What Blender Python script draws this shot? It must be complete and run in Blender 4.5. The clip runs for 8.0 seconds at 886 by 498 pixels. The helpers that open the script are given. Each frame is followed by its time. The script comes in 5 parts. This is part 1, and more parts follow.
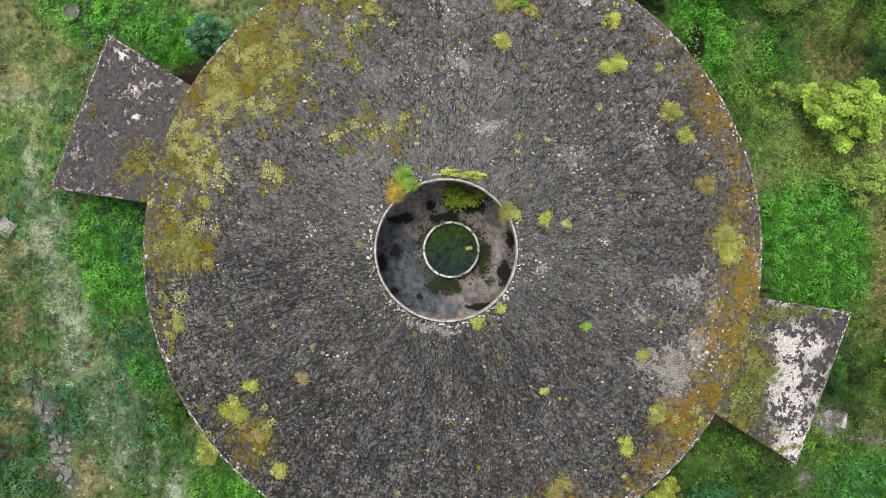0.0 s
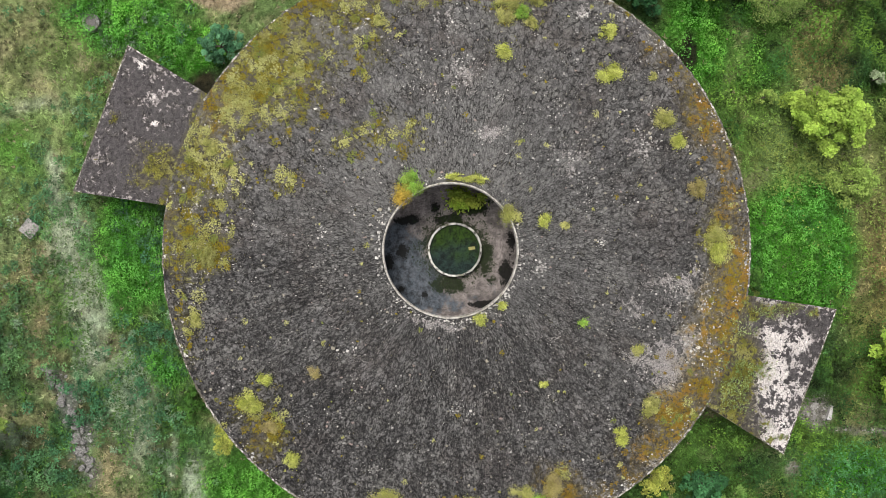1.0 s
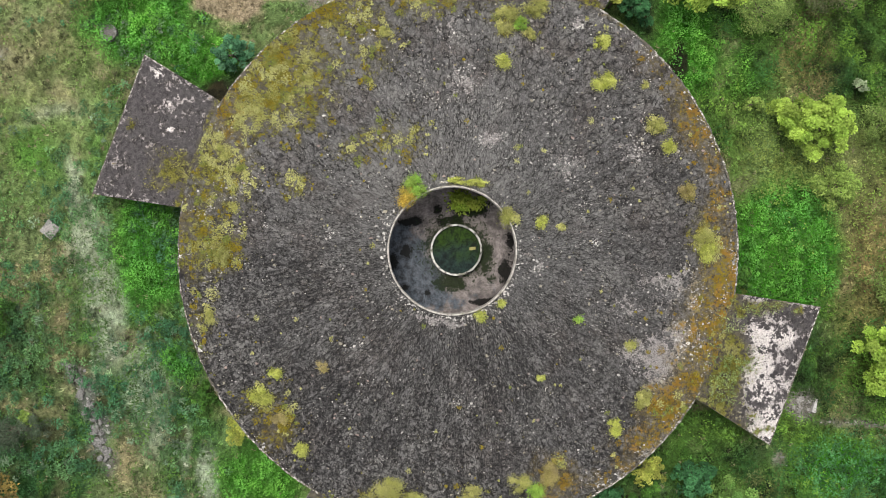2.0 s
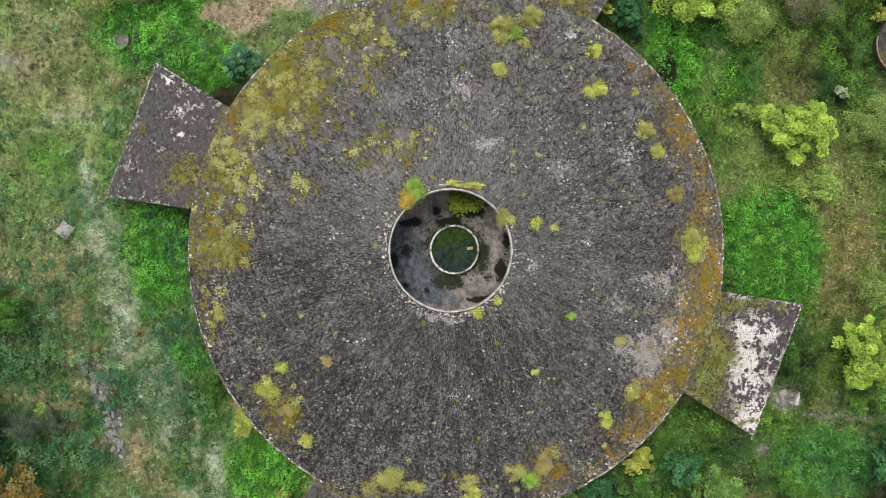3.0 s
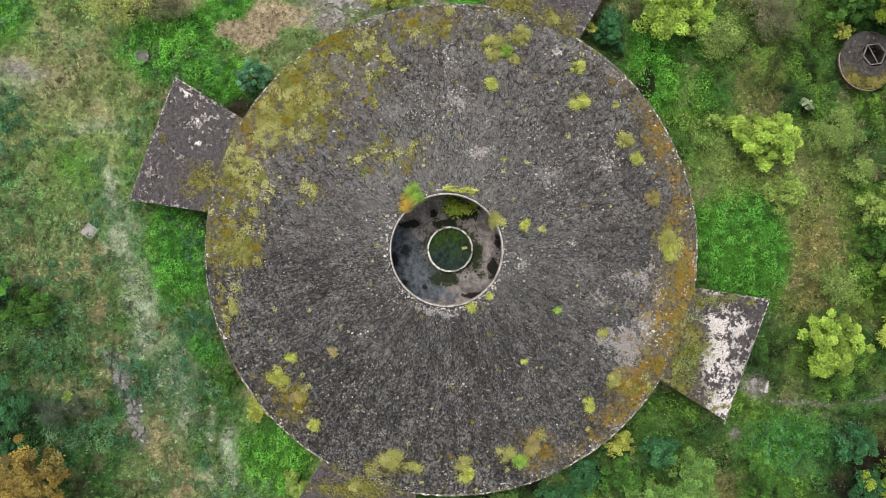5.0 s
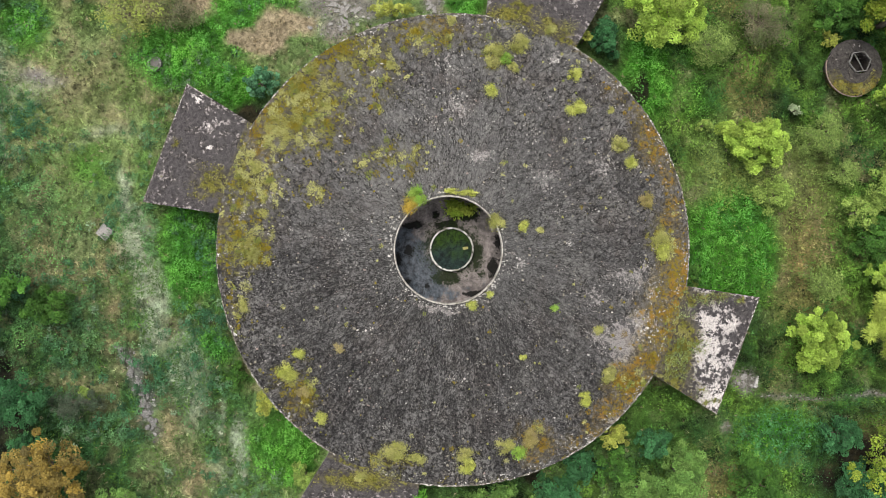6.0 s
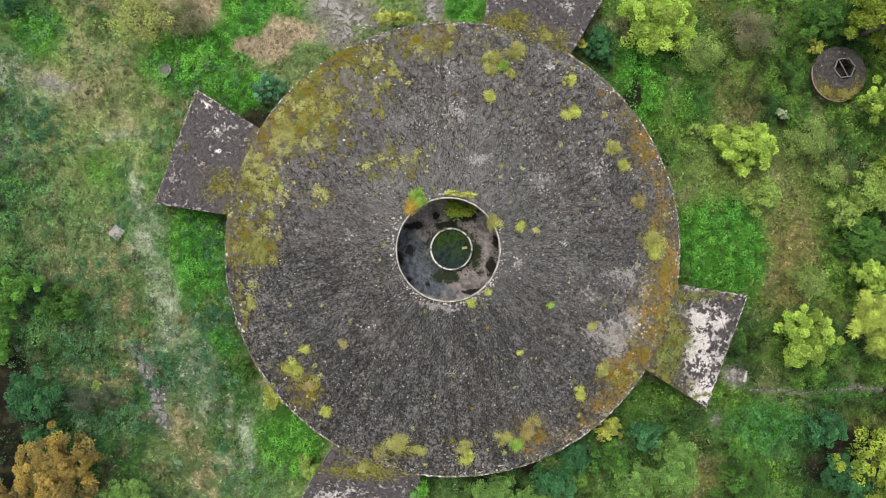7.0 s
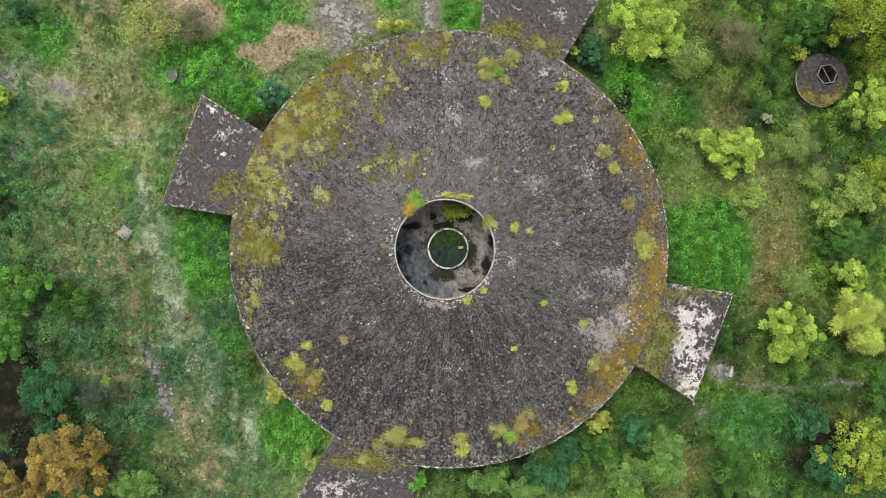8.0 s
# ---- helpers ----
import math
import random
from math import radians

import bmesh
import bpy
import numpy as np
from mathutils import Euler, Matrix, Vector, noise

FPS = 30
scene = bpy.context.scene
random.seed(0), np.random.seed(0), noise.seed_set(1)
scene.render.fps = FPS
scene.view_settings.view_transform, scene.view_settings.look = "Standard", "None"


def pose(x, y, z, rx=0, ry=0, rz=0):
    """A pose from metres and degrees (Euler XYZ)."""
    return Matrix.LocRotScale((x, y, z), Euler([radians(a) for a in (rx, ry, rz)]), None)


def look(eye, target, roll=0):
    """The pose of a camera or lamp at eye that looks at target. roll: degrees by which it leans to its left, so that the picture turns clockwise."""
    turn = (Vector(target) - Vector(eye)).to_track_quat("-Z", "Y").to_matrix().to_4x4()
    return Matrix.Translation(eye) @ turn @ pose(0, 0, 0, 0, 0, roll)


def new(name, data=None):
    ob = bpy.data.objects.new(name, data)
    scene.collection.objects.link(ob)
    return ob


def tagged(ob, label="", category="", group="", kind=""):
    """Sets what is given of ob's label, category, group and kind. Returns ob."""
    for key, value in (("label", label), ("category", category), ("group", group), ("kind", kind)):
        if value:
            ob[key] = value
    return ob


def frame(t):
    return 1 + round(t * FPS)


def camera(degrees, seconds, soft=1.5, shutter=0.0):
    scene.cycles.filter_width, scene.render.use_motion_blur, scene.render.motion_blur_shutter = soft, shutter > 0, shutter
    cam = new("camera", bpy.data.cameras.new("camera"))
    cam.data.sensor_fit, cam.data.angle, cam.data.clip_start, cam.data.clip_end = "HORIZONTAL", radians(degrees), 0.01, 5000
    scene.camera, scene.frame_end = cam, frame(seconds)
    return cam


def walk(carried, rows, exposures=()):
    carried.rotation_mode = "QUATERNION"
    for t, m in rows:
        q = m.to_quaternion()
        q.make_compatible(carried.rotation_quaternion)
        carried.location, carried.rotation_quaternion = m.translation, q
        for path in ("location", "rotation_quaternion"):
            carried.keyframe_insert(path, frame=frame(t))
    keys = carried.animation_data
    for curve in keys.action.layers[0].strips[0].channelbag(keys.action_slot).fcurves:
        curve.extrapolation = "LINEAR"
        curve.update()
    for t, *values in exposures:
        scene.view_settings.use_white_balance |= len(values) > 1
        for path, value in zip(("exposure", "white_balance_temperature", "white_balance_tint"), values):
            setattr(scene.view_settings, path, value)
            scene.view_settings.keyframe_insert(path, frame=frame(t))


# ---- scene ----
# ---------------- camera: a drone rising over the roof, looking straight down ----------------
cam = camera(60.9, 8.0, soft=0.4)
PATH = [
    (0, -0.380, -0.309, 44.293, 0.379, -0.753, -0.074),
    (0.5, -0.483, -0.256, 45.325, 0.305, -0.713, -0.060),
    (1, -0.662, -0.125, 46.369, 0.143, -0.762, -0.101),
    (1.5, -0.759, -0.121, 47.451, 0.143, -0.748, -0.084),
    (3, -0.888, 0.008, 50.622, -0.028, -0.910, -0.071),
    (3.5, -0.766, -0.072, 51.679, 0.046, -0.986, -0.039),
    (4, -0.692, -0.047, 52.705, 0.022, -1.021, -0.043),
    (4.5, -0.816, -0.025, 53.742, -0.021, -1.140, -0.081),
    (6, -1.187, -0.015, 56.872, -0.012, -1.228, -0.088),
    (6.5, -1.207, -0.028, 57.903, -0.006, -1.244, -0.116),
    (7, -1.310, -0.016, 58.974, -0.037, -1.304, -0.129),
    (7.5, -1.230, 0.107, 60.045, -0.167, -1.346, -0.117),
    (8, -1.273, 0.146, 61.112, -0.222, -1.448, -0.106),
]
walk(cam, [(t, pose(x, y, z, rx, ry, rz)) for t, x, y, z, rx, ry, rz in PATH], [(0.0, 1.03), (8.0, 1.05)])

# ---------------- light: a bright overcast sky ----------------
SUN_ELEVATION, SUN_AZIMUTH = 66.0, 332.0
world = bpy.data.worlds.new("overcast_sky")
scene.world = world
world.use_nodes = True
wn = world.node_tree.nodes
sky = wn.new("ShaderNodeTexSky")
sky.sky_type, sky.sun_disc = "NISHITA", False
sky.sun_elevation, sky.sun_rotation = radians(SUN_ELEVATION), radians(SUN_AZIMUTH)
veil = wn.new("ShaderNodeHueSaturation")
veil.inputs["Saturation"].default_value = 0.12
world.node_tree.links.new(sky.outputs[0], veil.inputs["Color"])
world.node_tree.links.new(veil.outputs[0], wn["Background"].inputs["Color"])
wn["Background"].inputs["Strength"].default_value = 0.135
sun_data = bpy.data.lights.new("sun", "SUN")
sun_data.energy, sun_data.angle, sun_data.color = 1.3, radians(24), (1.0, 0.95, 0.87)
sun = new("sun", sun_data)
az, el = radians(SUN_AZIMUTH), radians(SUN_ELEVATION)
sun.matrix_world = look((60 * math.sin(az), 60 * math.cos(az), 60 * math.tan(el)), (0, 0, 0))


# ---------------- numbers: soft noise and blotches over the plan ----------------
def value_noise(x, y, seed=0):
    xi, yi = np.floor(x).astype(np.int64), np.floor(y).astype(np.int64)
    fx, fy = x - xi, y - yi
    fx, fy = fx * fx * (3 - 2 * fx), fy * fy * (3 - 2 * fy)

    def corner(a, b):
        h = (a * 374761393 + b * 668265263 + seed * 1274126177) & 0xFFFFFFFF
        h = ((h ^ (h >> 13)) * 1274126177) & 0xFFFFFFFF
        return ((h ^ (h >> 16)) & 0xFFFF) / 65535.0

    top = corner(xi, yi) * (1 - fx) + corner(xi + 1, yi) * fx
    low = corner(xi, yi + 1) * (1 - fx) + corner(xi + 1, yi + 1) * fx
    return top * (1 - fy) + low * fy


def fbm(x, y, size, octaves=4, seed=0):
    x, y = np.asarray(x, float) / size, np.asarray(y, float) / size
    total, weight, out = 0.0, 1.0, 0.0
    for o in range(octaves):
        out = out + weight * value_noise(x * 2 ** o + 17.3 * o, y * 2 ** o - 9.1 * o, seed + o)
        total += weight
        weight *= 0.55
    return out / total


def blotches(x, y, rows, warp=0.9, seed=5):
    """The strongest of the soft patches (x, y, half width, half height, strength) at each place, with ragged borders."""
    wx = x + warp * 2 * (fbm(x, y, 2.2, 4, seed) - 0.5)
    wy = y + warp * 2 * (fbm(x, y, 2.2, 4, seed + 40) - 0.5)
    out = np.zeros_like(np.asarray(x, float))
    for px, py, a, b, s in rows:
        d = np.hypot((wx - px) / a, (wy - py) / b)
        out = np.maximum(out, s * np.clip((1.9 - d) / 1.6, 0, 1))
    return out


# ---------------- meshes ----------------
def array_mesh(name, verts, faces, fields=None, tone=None, smooth=False):
    """A mesh from numpy arrays: places, faces of one corner count, number fields and a colour per vertex."""
    verts, faces = np.asarray(verts, np.float32), np.asarray(faces, np.int32)
    me = bpy.data.meshes.new(name)
    me.vertices.add(len(verts))
    me.vertices.foreach_set("co", verts.ravel())
    n, k = faces.shape
    me.loops.add(n * k)
    me.loops.foreach_set("vertex_index", faces.ravel())
    me.polygons.add(n)
    me.polygons.foreach_set("loop_start", np.arange(n, dtype=np.int32) * k)
    me.polygons.foreach_set("loop_total", np.full(n, k, np.int32))
    me.polygons.foreach_set("use_smooth", np.full(n, smooth))
    for key, values in (fields or {}).items():
        me.attributes.new(key, "FLOAT", "POINT").data.foreach_set("value", np.asarray(values, np.float32))
    if tone is not None:
        rgba = np.ones((len(verts), 4), np.float32)
        rgba[:, :3] = tone
        me.attributes.new("tone", "FLOAT_COLOR", "POINT").data.foreach_set("color", rgba.ravel())
    me.update(calc_edges=True)
    return me


def put(name, me, material, parent=None, label=""):
    ob = new(name, me)
    me.materials.clear()
    me.materials.append(material)
    if parent:
        ob.parent = parent
    if label:
        ob["label"] = label
    return ob


def part(name, bm, material, parent, label="", smooth=False):
    me = bpy.data.meshes.new(name)
    for f in bm.faces:
        f.smooth = smooth
    bm.to_mesh(me)
    bm.free()
    return put(name, me, material, parent, label)


def empty_thing(name, x, y, z, label, category, group="", kind="", turn=0):
    ob = new(name)
    ob.matrix_world = pose(x, y, z, 0, 0, turn)
    ob.empty_display_size = 0.3
    return tagged(ob, label, category, group, kind)


def ring_band(profile, segments, cx=0.0, cy=0.0, wobble=0.0, closed=True, seed=0):
    """A bmesh turned round the z axis from a profile of (radius, z)."""
    bm = bmesh.new()
    rows = []
    for i in range(segments):
        a = 2 * math.pi * i / segments
        row = []
        for j, (r, z) in enumerate(profile):
            w = wobble * (noise.noise((math.cos(a) * 9, math.sin(a) * 9, seed + j * 0.15)) + 0.6 * noise.noise((math.cos(a) * 31, math.sin(a) * 31, seed)))
            row.append(bm.verts.new((cx + (r + w) * math.cos(a), cy + (r + w) * math.sin(a), z + 0.5 * w)))
        rows.append(row)
    n = len(profile)
    for i in range(segments):
        a, b = rows[i], rows[(i + 1) % segments]
        for j in range(n if closed else n - 1):
            bm.faces.new((a[j], b[j], b[(j + 1) % n], a[(j + 1) % n]))
    bmesh.ops.recalc_face_normals(bm, faces=bm.faces)
    return bm


def prism(outline, z0, z1, bevel=0.0):
    """A closed upright body over an outline; z1 may be a number or a list of heights, one for each corner."""
    bm = bmesh.new()
    tops = z1 if isinstance(z1, (list, tuple)) else [z1] * len(outline)
    low = [bm.verts.new((x, y, z0)) for x, y in outline]
    top = [bm.verts.new((x, y, z)) for (x, y), z in zip(outline, tops)]
    n = len(outline)
    bm.faces.new(top)
    bm.faces.new(low[::-1])
    for i in range(n):
        bm.faces.new((low[i], low[(i + 1) % n], top[(i + 1) % n], top[i]))
    bmesh.ops.recalc_face_normals(bm, faces=bm.faces)
    if bevel:
        bmesh.ops.bevel(bm, geom=bm.edges[:], offset=bevel, segments=1, affect="EDGES")
    return bm


def rough_block(sx, sy, sz, rng, rough=0.12, cuts=2):
    """A broken block with uneven corners, standing on z = 0."""
    bm = bmesh.new()
    bmesh.ops.create_cube(bm, size=1.0)
    bmesh.ops.subdivide_edges(bm, edges=bm.edges[:], cuts=cuts, use_grid_fill=True)
    off = rng.uniform(0, 50)
    for v in bm.verts:
        p = v.co.copy()
        round_off = 1 - 0.18 * (abs(p.x * 2) ** 4 + abs(p.y * 2) ** 4) / 2
        k = Vector((noise.noise(p * 2.3 + Vector((off, 0, 0))), noise.noise(p * 2.3 + Vector((0, off, 0))), noise.noise(p * 2.3 + Vector((0, 0, off)))))
        p = Vector((p.x * round_off, p.y * round_off, p.z)) + k * rough
        v.co = (p.x * sx, p.y * sy, (p.z + 0.5) * sz)
    return bm


# ---------------- materials ----------------
def node_material(name):
    m = bpy.data.materials.new(name)
    m.use_nodes = True
    nt = m.node_tree
    return m, nt, nt.nodes["Principled BSDF"]


def add(nt, kind, **sets):
    n = nt.nodes.new(kind)
    for key, value in sets.items():
        n.inputs[key].default_value = value
    return n


def noise_node(nt, vector, scale, detail=5.0, roughness=0.6):
    n = add(nt, "ShaderNodeTexNoise", Scale=scale, Detail=detail, Roughness=roughness)
    nt.links.new(vector, n.inputs["Vector"])
    return n.outputs["Fac"]


def ramp(nt, value, lo, hi):
    """value from lo to hi, as 0 to 1, softly."""
    n = nt.nodes.new("ShaderNodeMapRange")
    n.interpolation_type = "SMOOTHSTEP"
    n.inputs["From Min"].default_value, n.inputs["From Max"].default_value = lo, hi
    nt.links.new(value, n.inputs["Value"])
    return n.outputs[0]


def calc(nt, op, a, b):
    n = nt.nodes.new("ShaderNodeMath")
    n.operation = op
    for i, v in enumerate((a, b)):
        if isinstance(v, (int, float)):
            n.inputs[i].default_value = v
        else:
            nt.links.new(v, n.inputs[i])
    return n.outputs[0]


def blend(nt, fac, a, b):
    """The colour a, turning into b by fac."""
    n = nt.nodes.new("ShaderNodeMix")
    n.data_type = "RGBA"
    if isinstance(fac, (int, float)):
        n.inputs[0].default_value = fac
    else:
        nt.links.new(fac, n.inputs[0])
    for i, v in ((6, a), (7, b)):
        if isinstance(v, tuple):
            n.inputs[i].default_value = (*v, 1)
        else:
            nt.links.new(v, n.inputs[i])
    return n.outputs[2]


def field(nt, name):
    n = nt.nodes.new("ShaderNodeAttribute")
    n.attribute_name = name
    return n


def bump(nt, bsdf, height, strength, distance):
    n = nt.nodes.new("ShaderNodeBump")
    n.inputs["Strength"].default_value, n.inputs["Distance"].default_value = strength, distance
    nt.links.new(height, n.inputs["Height"])
    nt.links.new(n.outputs[0], bsdf.inputs["Normal"])


def ragged(nt, attr, grains, lo=0.5, hi=0.7):
    """A mask from a field, its border broken up by noises of several sizes: (noise, amount) each."""
    value = field(nt, attr).outputs["Fac"]
    for grain, amount in grains:
        value = calc(nt, "ADD", value, calc(nt, "MULTIPLY", calc(nt, "SUBTRACT", grain, 0.5), amount))
    return ramp(nt, value, lo, hi)


def roof_material(name, streaks, pale_low=(0.17, 0.152, 0.147), pale_high=(0.46, 0.42, 0.40), gold=(0.25, 0.205, 0.018), tint=(0.182, 0.174, 0.166), dark=(0.058, 0.055, 0.052)):
    """Weathered bitumen and concrete, with cracks, lichen and moss."""
    m, nt, bsdf = node_material(name)
    place = nt.nodes.new("ShaderNodeTexCoord").outputs["Object"]
    coarse, fine, grit = noise_node(nt, place, 0.45, 4), noise_node(nt, place, 4.0, 6, 0.7), noise_node(nt, place, 15.0, 3, 0.7)
    mid = noise_node(nt, place, 1.4, 5, 0.65)
    colour = blend(nt, ramp(nt, calc(nt, "ADD", calc(nt, "MULTIPLY", fine, 0.6), calc(nt, "MULTIPLY", grit, 0.4)), 0.33, 0.64), dark, tint)
    colour = blend(nt, calc(nt, "MULTIPLY", ramp(nt, coarse, 0.35, 0.7), 0.3), colour, (0.080, 0.075, 0.072))
    colour = blend(nt, calc(nt, "MULTIPLY", ramp(nt, mid, 0.48, 0.64), 0.25), colour, (0.125, 0.108, 0.085))
    relief = calc(nt, "ADD", fine, calc(nt, "MULTIPLY", grit, 0.6))
    if streaks:
        split = nt.nodes.new("ShaderNodeSeparateXYZ")
        nt.links.new(place, split.inputs[0])
        flat = nt.nodes.new("ShaderNodeCombineXYZ")
        nt.links.new(split.outputs[0], flat.inputs[0])
        nt.links.new(split.outputs[1], flat.inputs[1])
        unit = nt.nodes.new("ShaderNodeVectorMath")
        unit.operation = "NORMALIZE"
        nt.links.new(flat.outputs[0], unit.inputs[0])
        length = nt.nodes.new("ShaderNodeVectorMath")
        length.operation = "LENGTH"
        nt.links.new(flat.outputs[0], length.inputs[0])
        spread = nt.nodes.new("ShaderNodeVectorMath")
        spread.operation = "SCALE"
        spread.inputs["Scale"].default_value = 54.0
        nt.links.new(unit.outputs[0], spread.inputs[0])
        lift = nt.nodes.new("ShaderNodeCombineXYZ")
        nt.links.new(calc(nt, "MULTIPLY", length.outputs["Value"], 3.4), lift.inputs[2])
        polar = nt.nodes.new("ShaderNodeVectorMath")
        polar.operation = "ADD"
        nt.links.new(spread.outputs[0], polar.inputs[0])
        nt.links.new(lift.outputs[0], polar.inputs[1])
        swirl = add(nt, "ShaderNodeTexNoise", Scale=0.5, Detail=3.0, Roughness=0.55)
        nt.links.new(polar.outputs[0], swirl.inputs["Vector"])
        warped = nt.nodes.new("ShaderNodeVectorMath")
        warped.operation = "MULTIPLY_ADD"
        warped.inputs[1].default_value = (2.6, 2.6, 2.6)
        nt.links.new(swirl.outputs["Color"], warped.inputs[0])
        nt.links.new(polar.outputs[0], warped.inputs[2])

        def network(scale, narrow, wide):
            """Crack lines between plates of one size, and a random tone for each plate."""
            lines = add(nt, "ShaderNodeTexVoronoi", Scale=scale)
            lines.feature = "DISTANCE_TO_EDGE"
            cells = add(nt, "ShaderNodeTexVoronoi", Scale=scale)
            for n in (lines, cells):
                nt.links.new(warped.outputs[0], n.inputs["Vector"])
            tone_of = nt.nodes.new("ShaderNodeSeparateXYZ")
            nt.links.new(cells.outputs["Color"], tone_of.inputs[0])
            return ramp(nt, lines.outputs["Distance"], wide, narrow), tone_of.outputs[0]

        worn = field(nt, "worn").outputs["Fac"]
        streak = noise_node(nt, polar.outputs[0], 1.5, 5, 0.7)
        rays = noise_node(nt, polar.outputs[0], 0.16, 4, 0.65)
        far_lift = nt.nodes.new("ShaderNodeCombineXYZ")
        nt.links.new(calc(nt, "MULTIPLY", length.outputs["Value"], 0.5), far_lift.inputs[2])
        drawn = nt.nodes.new("ShaderNodeVectorMath")
        drawn.operation = "ADD"
        nt.links.new(spread.outputs[0], drawn.inputs[0])
        nt.links.new(far_lift.outputs[0], drawn.inputs[1])
        run = noise_node(nt, drawn.outputs[0], 0.55, 4, 0.6)
        wide_gap, plate = network(0.52, 0.025, 0.085)
        small_gap, chip = network(1.15, 0.05, 0.17)
        colour = blend(nt, calc(nt, "MULTIPLY", ramp(nt, noise_node(nt, place, 0.3, 3), 0.47, 0.62), 0.4), colour, (0.125, 0.098, 0.084))
        colour = blend(nt, calc(nt, "MULTIPLY", ramp(nt, plate, 0.45, 1.0), 0.4), colour, (0.225, 0.215, 0.210))
        colour = blend(nt, calc(nt, "MULTIPLY", ramp(nt, chip, 0.55, 1.0), 0.45), colour, (0.215, 0.202, 0.195))
        colour = blend(nt, calc(nt, "MULTIPLY", ramp(nt, chip, 0.45, 0.0), 0.52), colour, (0.045, 0.042, 0.041))
        colour = blend(nt, calc(nt, "MULTIPLY", ramp(nt, rays, 0.5, 0.66), 0.5), colour, (0.225, 0.215, 0.198))
        colour = blend(nt, calc(nt, "MULTIPLY", ramp(nt, rays, 0.5, 0.34), calc(nt, "ADD", calc(nt, "MULTIPLY", worn, 0.45), 0.08)), colour, (0.034, 0.031, 0.031))
        colour = blend(nt, calc(nt, "MULTIPLY", ramp(nt, run, 0.52, 0.62), calc(nt, "ADD", calc(nt, "MULTIPLY", worn, 0.45), 0.15)), colour, (0.036, 0.033, 0.033))
        colour = blend(nt, calc(nt, "MULTIPLY", ramp(nt, run, 0.48, 0.36), 0.25), colour, (0.21, 0.20, 0.195))
        bleach = ragged(nt, "bleach", ((mid, 1.2), (rays, 1.0), (fine, 0.5)), 0.25, 0.9)
        colour = blend(nt, calc(nt, "MULTIPLY", bleach, 0.55), colour, (0.212, 0.206, 0.196))
        hollow = calc(nt, "MULTIPLY", ramp(nt, streak, 0.53, 0.59), calc(nt, "ADD", calc(nt, "MULTIPLY", worn, 0.7), 0.08))
        colour = blend(nt, hollow, colour, (0.018, 0.0165, 0.0165))
        colour = blend(nt, calc(nt, "MULTIPLY", ramp(nt, streak, 0.42, 0.33), 0.45), colour, (0.26, 0.245, 0.235))
        small_gap = calc(nt, "MULTIPLY", small_gap, calc(nt, "MULTIPLY", ramp(nt, fine, 0.40, 0.56), calc(nt, "ADD", calc(nt, "MULTIPLY", worn, 0.35), 0.58)))
        wide_gap = calc(nt, "MULTIPLY", wide_gap, calc(nt, "MULTIPLY", ramp(nt, mid, 0.33, 0.55), calc(nt, "ADD", calc(nt, "MULTIPLY", ramp(nt, streak, 0.40, 0.52), 0.7), 0.25)))
        gap = calc(nt, "MAXIMUM", small_gap, wide_gap)
        colour = blend(nt, calc(nt, "MULTIPLY", gap, 0.94), colour, (0.010, 0.009, 0.009))
        relief = calc(nt, "SUBTRACT", relief, calc(nt, "MULTIPLY", calc(nt, "ADD", gap, hollow), 1.2))
    pits = noise_node(nt, place, 7.5, 3, 0.75)
    colour = blend(nt, calc(nt, "MULTIPLY", ramp(nt, pits, 0.40, 0.34), 0.5), colour, (0.016, 0.015, 0.0145))
    colour = blend(nt, calc(nt, "MULTIPLY", ramp(nt, pits, 0.60, 0.70), 0.4), colour, (0.23, 0.22, 0.205))
    relief = calc(nt, "ADD", relief, calc(nt, "MULTIPLY", pits, 1.2))
    # cracks between settled patches
    bent = nt.nodes.new("ShaderNodeVectorMath")
    bent.operation = "ADD"
    wob = add(nt, "ShaderNodeTexNoise", Scale=1.6, Detail=4.0)
    nt.links.new(place, wob.inputs["Vector"])
    nt.links.new(place, bent.inputs[0])
    nt.links.new(wob.outputs["Color"], bent.inputs[1])
    crack = add(nt, "ShaderNodeTexVoronoi", Scale=2.1)
    crack.feature = "DISTANCE_TO_EDGE"
    nt.links.new(bent.outputs[0], crack.inputs["Vector"])
    line = calc(nt, "MULTIPLY", ramp(nt, crack.outputs["Distance"], 0.055, 0.012), ramp(nt, mid, 0.44, 0.58))
    colour = blend(nt, calc(nt, "MULTIPLY", line, 0.45 if streaks else 0.85), colour, (0.014, 0.013, 0.013))
    relief = calc(nt, "SUBTRACT", relief, calc(nt, "MULTIPLY", line, 1.2))
    # growths
    pale = ragged(nt, "pale", ((mid, 1.8), (fine, 2.2), (grit, 1.0)), 0.58, 0.88) if streaks else ragged(nt, "pale", ((mid, 3.0), (fine, 2.4), (grit, 0.8)), 0.60, 0.70)
    crust = blend(nt, ramp(nt, grit, 0.3, 0.7), pale_low, pale_high)
    if not streaks:
        crust = blend(nt, ramp(nt, calc(nt, "ADD", field(nt, "pale").outputs["Fac"], calc(nt, "SUBTRACT", mid, 0.5)), 0.78, 0.45), crust, blend(nt, ramp(nt, fine, 0.4, 0.6), (0.13, 0.112, 0.112), (0.36, 0.32, 0.31)))
    colour = blend(nt, pale, colour, crust)
    colour = blend(nt, calc(nt, "MULTIPLY", calc(nt, "MULTIPLY", pale, ramp(nt, pits, 0.47, 0.38)), 0.7), colour, (0.07, 0.064, 0.058))
